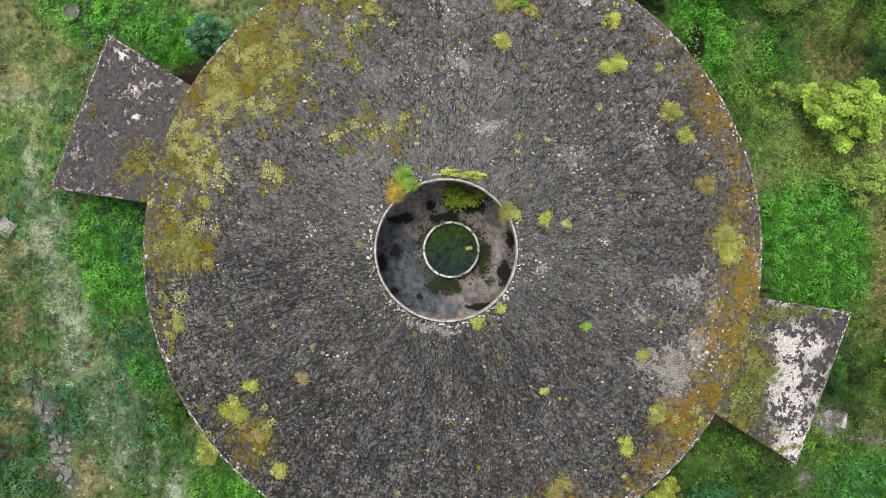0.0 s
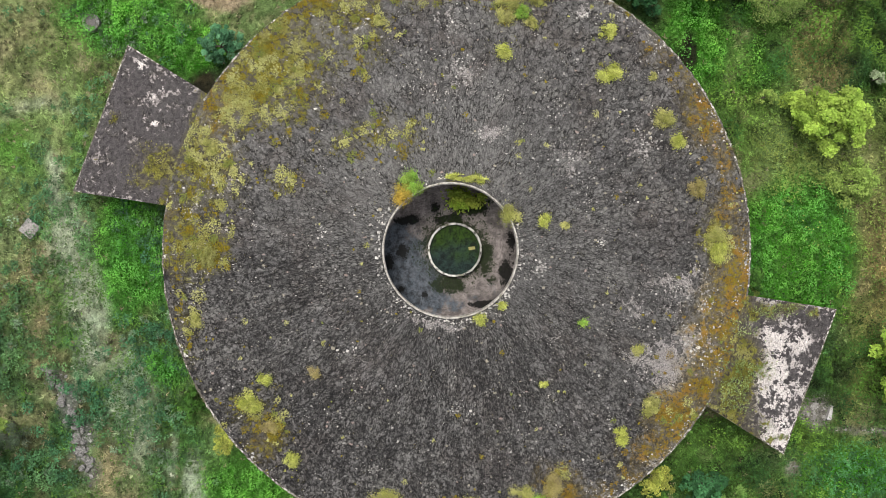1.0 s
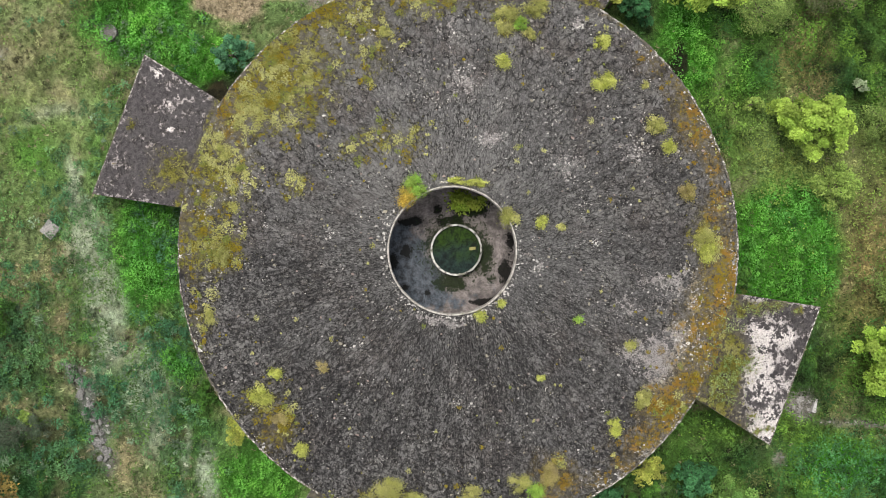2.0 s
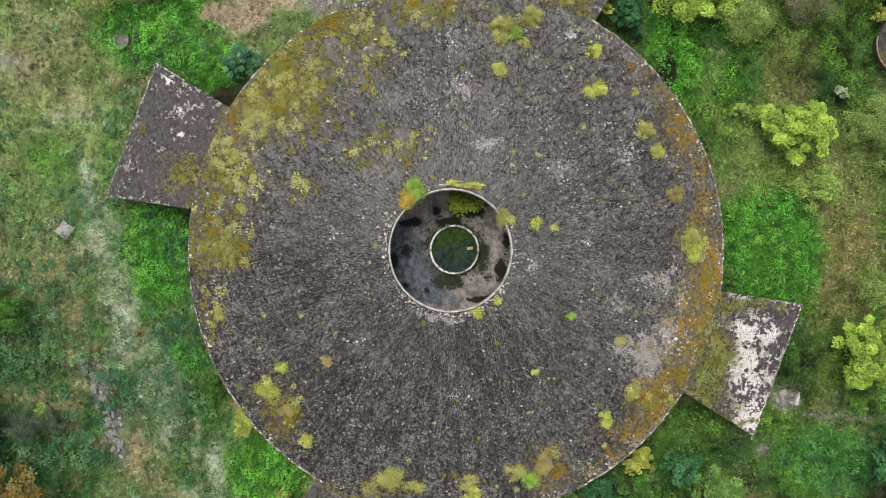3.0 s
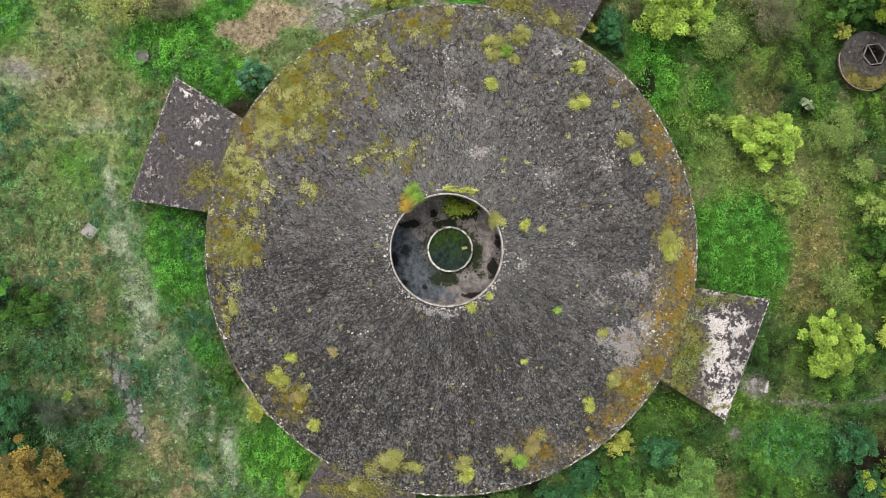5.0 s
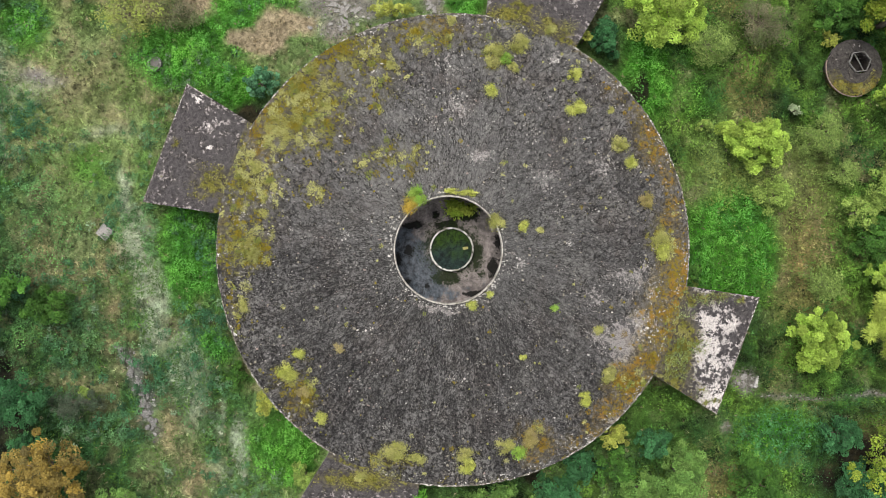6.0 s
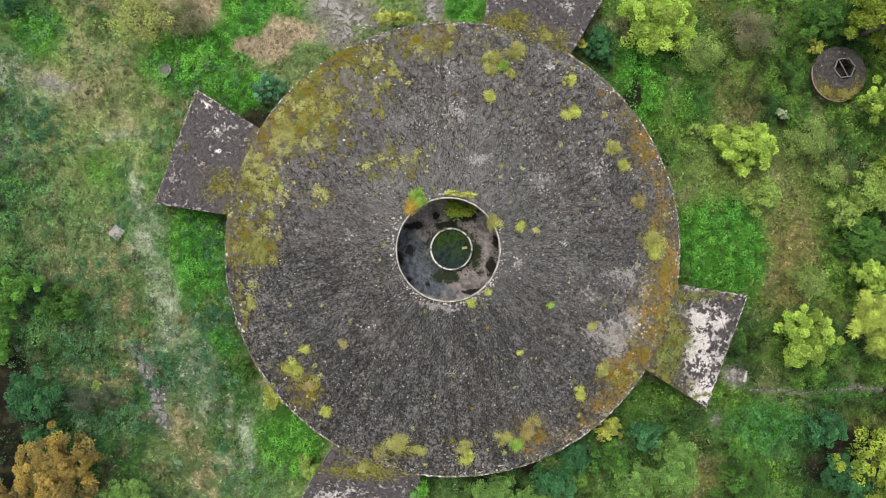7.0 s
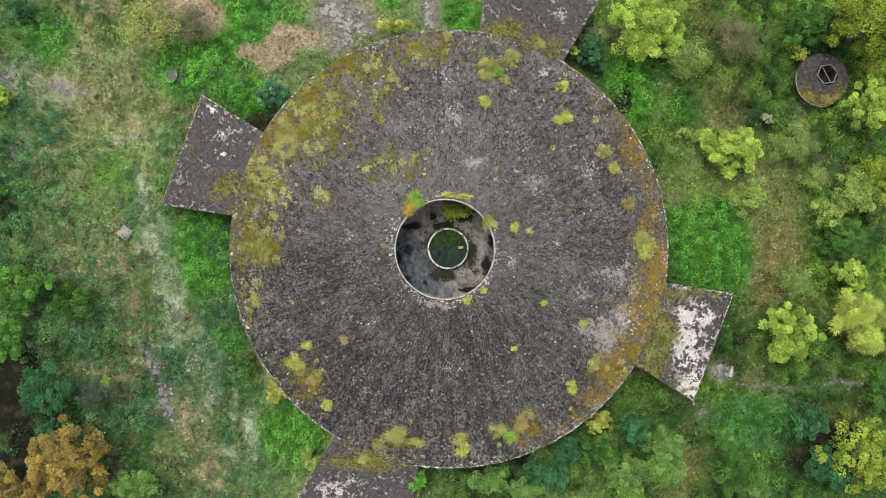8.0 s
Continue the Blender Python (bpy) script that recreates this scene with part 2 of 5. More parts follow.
    specks = add(nt, "ShaderNodeTexVoronoi", Scale=6.5)
    nt.links.new(place, specks.inputs["Vector"])
    dot = calc(nt, "MULTIPLY", ramp(nt, calc(nt, "ADD", specks.outputs["Distance"], calc(nt, "MULTIPLY", grit, 0.3)), 0.36, 0.27), ramp(nt, mid, 0.5, 0.62))
    colour = blend(nt, calc(nt, "MULTIPLY", dot, 0.6), colour, (0.36, 0.34, 0.32))
    thin = ramp(nt, calc(nt, "ADD", field(nt, "moss").outputs["Fac"], calc(nt, "SUBTRACT", mid, 0.5)), 0.2, 0.75)
    colour = blend(nt, calc(nt, "MULTIPLY", thin, 0.45), colour, blend(nt, ramp(nt, fine, 0.35, 0.62), (0.052, 0.040, 0.015), (0.21, 0.185, 0.055)))
    stain = ramp(nt, calc(nt, "ADD", field(nt, "rust").outputs["Fac"], calc(nt, "MULTIPLY", calc(nt, "SUBTRACT", mid, 0.5), 1.2)), 0.12, 0.7)
    colour = blend(nt, calc(nt, "MULTIPLY", stain, 0.45), colour, blend(nt, ramp(nt, fine, 0.35, 0.62), (0.070, 0.050, 0.018), (0.27, 0.21, 0.08)))
    moss = ragged(nt, "moss", ((mid, 2.6), (fine, 2.4), (grit, 0.9)), 0.64, 0.9)
    tuft_noise = noise_node(nt, place, 0.75, 5, 0.65)
    green = blend(nt, ramp(nt, tuft_noise, 0.40, 0.52), gold, (0.25, 0.24, 0.042))
    green = blend(nt, ramp(nt, tuft_noise, 0.50, 0.62), green, (0.36, 0.345, 0.12))
    green = blend(nt, calc(nt, "MULTIPLY", ramp(nt, fine, 0.52, 0.38), 0.7), green, (0.085, 0.066, 0.012))
    green = blend(nt, calc(nt, "MULTIPLY", ramp(nt, grit, 0.56, 0.40), 0.65), green, (0.085, 0.070, 0.015))
    colour = blend(nt, moss, colour, green)
    rust = ragged(nt, "rust", ((mid, 1.7), (fine, 1.7), (grit, 1.2)), 0.5, 1.0)
    rust = calc(nt, "MULTIPLY", rust, calc(nt, "MULTIPLY", ramp(nt, fine, 0.34, 0.50), ramp(nt, noise_node(nt, place, 1.0, 5, 0.7), 0.36, 0.52)))
    colour = blend(nt, rust, colour, blend(nt, ramp(nt, mid, 0.44, 0.66), (0.20, 0.150, 0.012), (0.32, 0.175, 0.028)))
    nt.links.new(colour, bsdf.inputs["Base Color"])
    bsdf.inputs["Roughness"].default_value = 0.92
    bsdf.inputs["Specular IOR Level"].default_value = 0.25
    bump(nt, bsdf, calc(nt, "ADD", relief, calc(nt, "MULTIPLY", moss, calc(nt, "MULTIPLY", grit, 2.0))), 0.9, 0.07)
    return m


def concrete_material(name, light=(0.42, 0.40, 0.37), dark=(0.13, 0.125, 0.115), size=1.0, cover=(0.36, 0.62)):
    """Old stained concrete."""
    m, nt, bsdf = node_material(name)
    place = nt.nodes.new("ShaderNodeTexCoord").outputs["Object"]
    fine, coarse, grit = noise_node(nt, place, 6.0 / size, 6, 0.7), noise_node(nt, place, 1.1 / size, 4), noise_node(nt, place, 40.0 / size, 3)
    colour = blend(nt, ramp(nt, fine, *cover), dark, light)
    colour = blend(nt, calc(nt, "MULTIPLY", ramp(nt, coarse, 0.45, 0.7), 0.7), colour, dark)
    colour = blend(nt, calc(nt, "MULTIPLY", ramp(nt, noise_node(nt, place, 2.3 / size, 5), 0.56, 0.68), 0.6), colour, (0.10, 0.10, 0.035))
    nt.links.new(colour, bsdf.inputs["Base Color"])
    bsdf.inputs["Roughness"].default_value = 0.9
    bump(nt, bsdf, calc(nt, "ADD", fine, calc(nt, "MULTIPLY", grit, 0.4)), 0.6, 0.03)
    return m


def leaf_material(name, through_light=0.14, spread=0.5):
    """Leaves and grass: their own colour, a little of the light coming through."""
    m, nt, bsdf = node_material(name)
    tone = field(nt, "tone").outputs["Color"]
    isle = nt.nodes.new("ShaderNodeNewGeometry").outputs["Random Per Island"]
    vary = add(nt, "ShaderNodeHueSaturation")
    nt.links.new(tone, vary.inputs["Color"])
    gain = calc(nt, "ADD", calc(nt, "MULTIPLY", isle, spread), 1 - 0.5 * spread)
    nt.links.new(gain, vary.inputs["Value"])
    nt.links.new(vary.outputs[0], bsdf.inputs["Base Color"])
    bsdf.inputs["Roughness"].default_value = 0.65
    bsdf.inputs["Specular IOR Level"].default_value = 0.2
    glow = nt.nodes.new("ShaderNodeBsdfTranslucent")
    nt.links.new(vary.outputs[0], glow.inputs["Color"])
    mix = nt.nodes.new("ShaderNodeMixShader")
    mix.inputs[0].default_value = through_light
    nt.links.new(bsdf.outputs[0], mix.inputs[1])
    nt.links.new(glow.outputs[0], mix.inputs[2])
    nt.links.new(mix.outputs[0], nt.nodes["Material Output"].inputs["Surface"])
    return m


def ground_material():
    m, nt, bsdf = node_material("meadow_soil")
    place = nt.nodes.new("ShaderNodeTexCoord").outputs["Object"]
    tone = field(nt, "tone").outputs["Color"]
    fine, grit, mid = noise_node(nt, place, 3.5, 6, 0.7), noise_node(nt, place, 14.0, 4, 0.7), noise_node(nt, place, 0.8, 4)
    vary = add(nt, "ShaderNodeHueSaturation")
    nt.links.new(tone, vary.inputs["Color"])
    nt.links.new(calc(nt, "ADD", calc(nt, "MULTIPLY", calc(nt, "ADD", fine, grit), 2.2), -1.3), vary.inputs["Value"])
    colour = blend(nt, calc(nt, "MULTIPLY", ramp(nt, mid, 0.5, 0.7), 0.25), vary.outputs[0], (0.13, 0.105, 0.05))
    nt.links.new(colour, bsdf.inputs["Base Color"])
    bsdf.inputs["Roughness"].default_value = 1.0
    bsdf.inputs["Specular IOR Level"].default_value = 0.1
    bump(nt, bsdf, calc(nt, "ADD", fine, grit), 0.9, 0.08)
    return m


def toned_material(name, roughness=0.9):
    """Stones and flakes that carry their own colour."""
    m, nt, bsdf = node_material(name)
    place = nt.nodes.new("ShaderNodeTexCoord").outputs["Object"]
    vary = add(nt, "ShaderNodeHueSaturation")
    nt.links.new(field(nt, "tone").outputs["Color"], vary.inputs["Color"])
    nt.links.new(calc(nt, "ADD", noise_node(nt, place, 25.0, 4, 0.7), 0.5), vary.inputs["Value"])
    nt.links.new(vary.outputs[0], bsdf.inputs["Base Color"])
    bsdf.inputs["Roughness"].default_value = roughness
    return m


def bark_material():
    m, nt, bsdf = node_material("bark")
    place = nt.nodes.new("ShaderNodeTexCoord").outputs["Object"]
    fine = noise_node(nt, place, 9.0, 6, 0.7)
    nt.links.new(blend(nt, ramp(nt, fine, 0.35, 0.65), (0.06, 0.045, 0.032), (0.22, 0.18, 0.14)), bsdf.inputs["Base Color"])
    bsdf.inputs["Roughness"].default_value = 0.95
    bump(nt, bsdf, fine, 0.8, 0.03)
    return m


def wet_floor_material():
    """A concrete floor, part of it under a film of water that has the sky's reflection in its colour."""
    m, nt, bsdf = node_material("wet_concrete")
    place = nt.nodes.new("ShaderNodeTexCoord").outputs["Object"]
    fine, mid, grit = noise_node(nt, place, 3.2, 6, 0.7), noise_node(nt, place, 0.9, 5, 0.6), noise_node(nt, place, 18.0, 4)
    colour = blend(nt, ramp(nt, fine, 0.32, 0.68), (0.13, 0.113, 0.107), (0.38, 0.33, 0.315))
    colour = blend(nt, calc(nt, "MULTIPLY", ramp(nt, mid, 0.45, 0.62), 0.6), colour, (0.075, 0.068, 0.064))
    colour = blend(nt, calc(nt, "MULTIPLY", ramp(nt, noise_node(nt, place, 6.5, 5, 0.7), 0.5, 0.62), 0.5), colour, (0.05, 0.046, 0.043))
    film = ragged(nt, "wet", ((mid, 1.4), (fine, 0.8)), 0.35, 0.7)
    # bluish film colour stands in for the sky mirrored in the water
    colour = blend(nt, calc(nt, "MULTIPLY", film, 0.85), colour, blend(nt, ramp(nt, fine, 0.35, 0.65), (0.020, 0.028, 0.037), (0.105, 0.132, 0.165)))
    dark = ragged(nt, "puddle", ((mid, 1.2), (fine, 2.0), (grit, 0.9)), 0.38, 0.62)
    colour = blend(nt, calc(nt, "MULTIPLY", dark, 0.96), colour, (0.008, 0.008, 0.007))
    green = ragged(nt, "algae", ((mid, 0.9), (fine, 2.0), (grit, 1.0)), 0.36, 0.58)
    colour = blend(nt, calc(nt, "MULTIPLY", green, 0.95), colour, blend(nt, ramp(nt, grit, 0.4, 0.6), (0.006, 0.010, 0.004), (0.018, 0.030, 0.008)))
    nt.links.new(colour, bsdf.inputs["Base Color"])
    gloss = nt.nodes.new("ShaderNodeMapRange")
    nt.links.new(film, gloss.inputs["Value"])
    gloss.inputs["To Min"].default_value, gloss.inputs["To Max"].default_value = 0.8, 0.3
    nt.links.new(gloss.outputs[0], bsdf.inputs["Roughness"])
    bsdf.inputs["Specular IOR Level"].default_value = 0.10
    bump(nt, bsdf, calc(nt, "ADD", fine, calc(nt, "MULTIPLY", grit, 0.3)), 0.25, 0.02)
    return m


def pond_material():
    m, nt, bsdf = node_material("algae_water")
    place = nt.nodes.new("ShaderNodeTexCoord").outputs["Object"]
    fine, mid = noise_node(nt, place, 4.0, 6, 0.7), noise_node(nt, place, 0.9, 3)
    split = nt.nodes.new("ShaderNodeSeparateXYZ")
    nt.links.new(place, split.inputs[0])
    weed = ramp(nt, calc(nt, "ADD", calc(nt, "MULTIPLY", split.outputs[1], 0.5), calc(nt, "MULTIPLY", calc(nt, "SUBTRACT", mid, 0.5), 2.0)), -0.5, 0.6)
    colour = blend(nt, ramp(nt, fine, 0.35, 0.65), (0.008, 0.012, 0.010), (0.022, 0.042, 0.036))
    colour = blend(nt, weed, colour, blend(nt, ramp(nt, fine, 0.35, 0.65), (0.008, 0.015, 0.003), (0.028, 0.062, 0.006)))
    nt.links.new(colour, bsdf.inputs["Base Color"])
    bsdf.inputs["Roughness"].default_value = 0.12
    bsdf.inputs["Specular IOR Level"].default_value = 0.12
    bump(nt, bsdf, fine, 0.15, 0.02)
    return m


ROOF = roof_material("weathered_roof", True)
ANNEX_ROOF = roof_material("weathered_annex_roof", False, (0.40, 0.355, 0.335), (0.86, 0.79, 0.75), (0.15, 0.15, 0.02), (0.105, 0.092, 0.093), (0.018, 0.016, 0.017))
TURRET_ROOF = roof_material("dark_turret_roof", False, (0.20, 0.18, 0.17), (0.45, 0.41, 0.39), (0.13, 0.115, 0.016), (0.085, 0.075, 0.068), (0.014, 0.012, 0.011))
EDGE = concrete_material("chipped_edge", (0.56, 0.53, 0.48), (0.075, 0.066, 0.05), 1.1, (0.47, 0.62))
LIP = concrete_material("pale_concrete", (0.50, 0.465, 0.42), (0.16, 0.145, 0.12), 0.8, (0.34, 0.58))
WALL = concrete_material("stained_concrete", (0.27, 0.255, 0.235), (0.09, 0.085, 0.075), 1.6)
ROCK = concrete_material("dark_rock", (0.25, 0.24, 0.225), (0.05, 0.048, 0.045), 0.5)
SLAB = concrete_material("grey_slab", (0.37, 0.35, 0.325), (0.11, 0.103, 0.095), 0.45)
LEAF = leaf_material("leaf")
GRASS = leaf_material("grass_blade", 0.16)
MOSS_LEAF = leaf_material("moss_shoots", 0.08, 0.35)
GROUND = ground_material()
STONE = toned_material("lichen_stone")
BARK = bark_material()
FLOOR = wet_floor_material()
POND = pond_material()

# ---------------- plan ----------------
ROOF_X, ROOF_Y, ROOF_R, RIM_Z = 0.78, -0.10, 16.85, 3.2
HOLE_X, HOLE_Y, HOLE_R, HOLE_Z = 0.32, -0.10, 3.78, 4.2
WELL_X, WELL_Y = 0.68, -0.06
ANNEX_TURNS, ANNEX_HALF, ANNEX_FAR = (159.55, 70.6, -20.5, -110.2), 11.6, 22.25

MOSS = [
    (-10.27, 10.71, 3.23, 3.02, 1), (-8.55, 14.58, 2.59, 1.29, 0.9), (-5.99, 13.95, 2.59, 1.72, 0.7), (-11.56, 8.99, 1.94, 1.72, 1),
    (-13.7, 4.71, 1.94, 2.59, 0.8), (-14.99, 0.85, 1.08, 2.59, 0.8), (-13.72, -0.01, 1.08, 1.29, 1), (-14.58, -3.87, 0.65, 1.08, 0.6),
    (-3.42, 6.43, 2.3, 1.4, 0.5), (-5.57, 6, 1.29, 0.86, 0.5), (-9.44, 3.85, 1.29, 0.86, 0.5), (-1.26, 15.04, 2.59, 1.08, 0.7),
    (-5.13, 11.8, 2.15, 1.72, 0.5), (-10.75, -9.47, 1.51, 1.29, 0.5), (-10.11, -10.76, 1.08, 0.86, 0.7), (-3.47, -14.69, 1.72, 0.73, 0.6),
    (-14.12, 7.28, 1.29, 0.86, 0.7), (3.92, 14.2, 1.72, 1.72, 0.45), (0.88, 4.06, 1.51, 0.34, 0.6), (15.5, 0.3, 1.1, 1.6, 0.75), (15.2, -7.4, 0.9, 0.9, 0.65), (13.6, -9.2, 1.0, 0.9, 0.7), (16.2, -5.0, 0.6, 0.9, 0.6), (14.6, 8.0, 0.9, 1.2, 0.45), (6.4, -13.6, 0.9, 0.8, 0.6),
]
RUST = [
    (16.58, -1.81, 1.08, 2.59, 1), (15.92, -4.43, 1.72, 1.72, 0.9), (15.7, -6.61, 1.94, 1.51, 0.8), (13.29, -9.65, 1.38, 1.38, 0.9),
    (12.19, -11.38, 1.29, 0.86, 0.8), (15.05, 7.77, 1.51, 2.15, 0.7), (15.93, 5.16, 0.86, 1.72, 0.55), (6.5, -13.95, 1.29, 1.29, 0.7),
    (-12.88, 8.16, 1.08, 2.59, 0.65), (-9.01, 14.2, 2.15, 0.78, 0.6), (-15.68, 1.71, 0.52, 2.59, 0.5), (-10.14, -10.8, 0.95, 0.86, 0.5),
    (-0.39, 15.53, 2.15, 0.78, 0.5), (14.4, 9.7, 1.2, 1.2, 0.6), (12.6, 12.2, 0.9, 1.3, 0.45), (16.2, 2.6, 0.9, 1.6, 0.6), (14.5, -8.2, 1.5, 1.5, 0.8),
    (10.8, -12.7, 1.2, 0.8, 0.55), (8.9, -13.6, 1.3, 0.7, 0.45),
]
PALE = [
    (14.2, -5.4, 0.8, 1.0, 1.0), (15.0, -3.6, 0.7, 0.9, 0.85), (11.0, -6.6, 0.7, 0.9, 0.9), (12.2, -6.2, 0.5, 0.6, 0.8), (10.9, -3.6, 0.9, 0.7, 0.75), (12.4, -12.4, 0.6, 0.7, 0.9), (8.2, 13.7, 0.5, 0.4, 0.7), (5.3, -1.1, 0.35, 0.9, 0.8), (15.6, -8.6, 0.6, 0.6, 0.7),
    (13.0, -7.0, 1.25, 1.75, 1.15), (11.27, -6.13, 1.08, 0.65, 0.7), (10.62, -3.52, 0.65, 0.52, 0.6), (13.46, -2.02, 1.72, 1.08, 0.7),
    (0.89, 9.88, 1.08, 1.08, 0.6), (0.46, 13.33, 0.65, 1.72, 0.45), (7.16, 5.14, 0.9, 0.7, 0.72), (11.29, 5.79, 1.1, 0.7, 0.72),
    (-4.26, 15.67, 0.65, 0.52, 0.8), (-0.2, -4.15, 2.0, 0.25, 0.9), (-7.09, 0.19, 0.65, 0.65, 0.45), (-7.77, -15.08, 0.86, 0.65, 0.5),
    (-12.43, 3.85, 1.08, 0.65, 0.5), (4.55, -0.48, 0.43, 2.15, 0.4), (0.72, -8.89, 0.52, 0.43, 0.4), (4.36, 15.93, 0.86, 0.43, 0.6),
    (12.58, -12, 1.08, 0.6, 0.7), (14.33, -4.84, 0.86, 0.65, 0.6), (2.3, 6.5, 0.7, 0.35, 1.15), (7.9, 13.3, 0.5, 0.4, 0.8),
]
LICHEN = [
    (2.1, 6.4, 0.5), (7.0, 5.1, 0.8), (11.4, 5.9, 0.8), (0.9, 10.2, 1.1), (0.4, 13.0, 0.7), (5.3, -1.1, 0.8), (10.9, -6.2, 0.8), (10.6, -3.5, 0.7), (13.3, -2.1, 1.2),
    (14.9, -3.4, 0.8), (8.0, 13.4, 0.5), (0.7, -8.9, 0.6), (12.0, -12.1, 0.8), (6.0, -5.2, 0.6), (-6.8, 1.0, 0.6), (-12.4, 4.0, 0.9), (-14.6, 2.2, 0.9), (3.2, 8.6, 0.4), (9.0, 0.4, 0.5), (-4.0, -12.5, 0.5),
]
ANNEX_PALE = [
    (18.9, -7.2, 1.4, 1.3, 0.98), (19.6, -11.0, 1.5, 1.2, 1.02), (19.4, -8.7, 1.4, 1.2, 0.9), (19.32, -5.4, 1.3, 1.0, 0.92),
    (20.9, -5.6, 0.8, 0.8, 0.85), (-7.9, -18.67, 2.2, 1.0, 0.62), (-4.83, -18.7, 1.72, 0.78, 0.45), (-17.61, 10.5, 0.8, 0.45, 0.8), (-15.9, 9.4, 1.1, 0.6, 0.66), (-17.0, 8.9, 0.6, 0.5, 0.6),
    (-15.5, 9.0, 1.5, 0.8, 0.46), (-16.75, 7.19, 0.3, 0.22, 1), (-16.53, 8.28, 0.52, 0.43, 0.5), (9.33, 18.46, 1.2, 1.0, 0.45),
    (5.35, 18.43, 0.86, 0.86, 0.3), (20.66, -4.29, 0.34, 0.34, 0.6),
]
ANNEX_MOSS = [
    (-16.46, 4.77, 1.51, 1.08, 0.7), (-17.33, 3.9, 0.86, 0.52, 0.7), (16.99, -7.12, 1.29, 2.59, 1), (18.1, -3.6, 1.29, 0.65, 0.8),
    (16.32, -9.77, 1.29, 0.86, 0.9), (-6.12, -16.4, 3.02, 0.69, 0.9), (4.87, 16.81, 1.72, 0.6, 0.9), (7.95, 15.73, 1.72, 0.6, 0.8),
    (-19.04, 7.58, 0.34, 0.26, 0.6), (17.8, -10.7, 0.9, 0.5, 0.8), (18.7, -11.5, 0.9, 0.2, 0.8), (19.8, -3.3, 1.2, 0.35, 0.85), (21.6, -3.8, 0.5, 0.3, 0.7),
]
LUSH = [
    (-19.78, 14.45, 3.44, 2.52, 1), (-15.28, 17.64, 3.9, 2.75, 1), (-18.93, -0.01, 2.06, 3.67, 1), (-16.9, -7.3, 1.3, 1.5, 0.75),
    (-11.9, -15.0, 2.4, 2.5, 1), (1.71, 18.87, 1.65, 1.38, 1), (21.95, -0.09, 3.21, 3.9, 1.1), (15.7, 13.22, 2.06, 3.21, 0.9),
    (25.43, -14.4, 4.13, 2.75, 0.75), (18.94, 11.4, 2.75, 2.29, 0.55), (-31.37, 17.1, 2.29, 2.06, 0.75), (-3.98, 19.74, 1.38, 0.64, 0.7),
    (19.41, 15.07, 2.75, 1.83, 0.6), (-33.19, 4.96, 1.83, 1.83, 0.5), (-26.52, 6.32, 2.29, 2.29, 0.5), (30.57, -11.66, 2.75, 1.83, 0.5),
    (16.14, -12.94, 3.2, 2.2, 0.4), (-15.6, 12.3, 2.0, 1.5, 1),
]
DRY = [
    (-25.2, 13.7, 2.6, 2.0, 0.6), (-30.0, 14.0, 1.0, 0.9, 0.8), (-29.3, 5.7, 0.8, 0.7, 0.8), (-30.4, 0.2, 1.2, 2.2, 0.7), (-25.2, -1.2, 1.1, 1.2, 0.8), (-24.8, -5.3, 0.9, 2.2, 0.8),
    (-20.2, -13.6, 0.9, 2.2, 1.0), (-18.1, -17.6, 1.0, 2.0, 1.0), (-27.1, -10.2, 1.8, 0.9, 0.7),
    (-20.76, 18.6, 2.75, 1.83, 1), (-27.52, 10.87, 3.67, 4.13, 0.5),
    (27.44, -0.56, 2.52, 5.5, 0.8), (23.7, 11.93, 1.28, 3.21, 0.7), (-19.97, -16.39, 2.06, 3.44, 0.6), (-24.89, -5.44, 1.15, 2.75, 0.7),
    (25.57, -8.44, 1.15, 2.75, 0.4), (20.89, -18.14, 1.83, 2.75, 0.6), (-29.29, 17.2, 1.83, 2.75, 0.4), (33.09, -14.06, 1.83, 1.38, 0.6),
    (21.84, 18.85, 1.38, 1.83, 0.6), (-27.57, -1.81, 1.83, 2.75, 0.4),
]
WAN = [
    (-23.8, 3.7, 0.5, 1.7, 1.0), (-23.2, 1.2, 0.9, 1.5, 1.1), (-22.2, -1.4, 0.9, 2.0, 1.2), (-21.6, -5.6, 0.6, 1.8, 0.9), (-20.9, -3.4, 0.35, 1.2, 0.7),
    (-19.3, -8.6, 1.1, 2.2, 0.7), (-16.6, -12.6, 0.35, 1.2, 0.7), (-14.9, -15.2, 0.35, 1.8, 1.2), (-18.9, -11.5, 0.9, 1.6, 0.5), (-16.6, -17.2, 0.8, 1.4, 0.4),
    (-33.6, 13.2, 1.0, 1.6, 0.5), (-31.2, 12.4, 1.5, 0.9, 0.6), (-33.2, 8.2, 0.4, 1.8, 0.8), (-25.2, 8.8, 1.6, 0.5, 0.5),
]
FRESH = [(-26.7, 6.9, 2.0, 1.6, 1.0), (-25.6, 5.4, 1.0, 1.4, 0.9), (-30.6, 16.7, 1.8, 1.6, 1.0), (-32.0, 10.4, 1.2, 1.8, 0.9), (-27.9, 9.3, 1.2, 1.2, 0.7), (-33.5, 18.0, 1.6, 1.0, 0.8), (-22.6, 6.5, 0.8, 1.8, 0.6)]
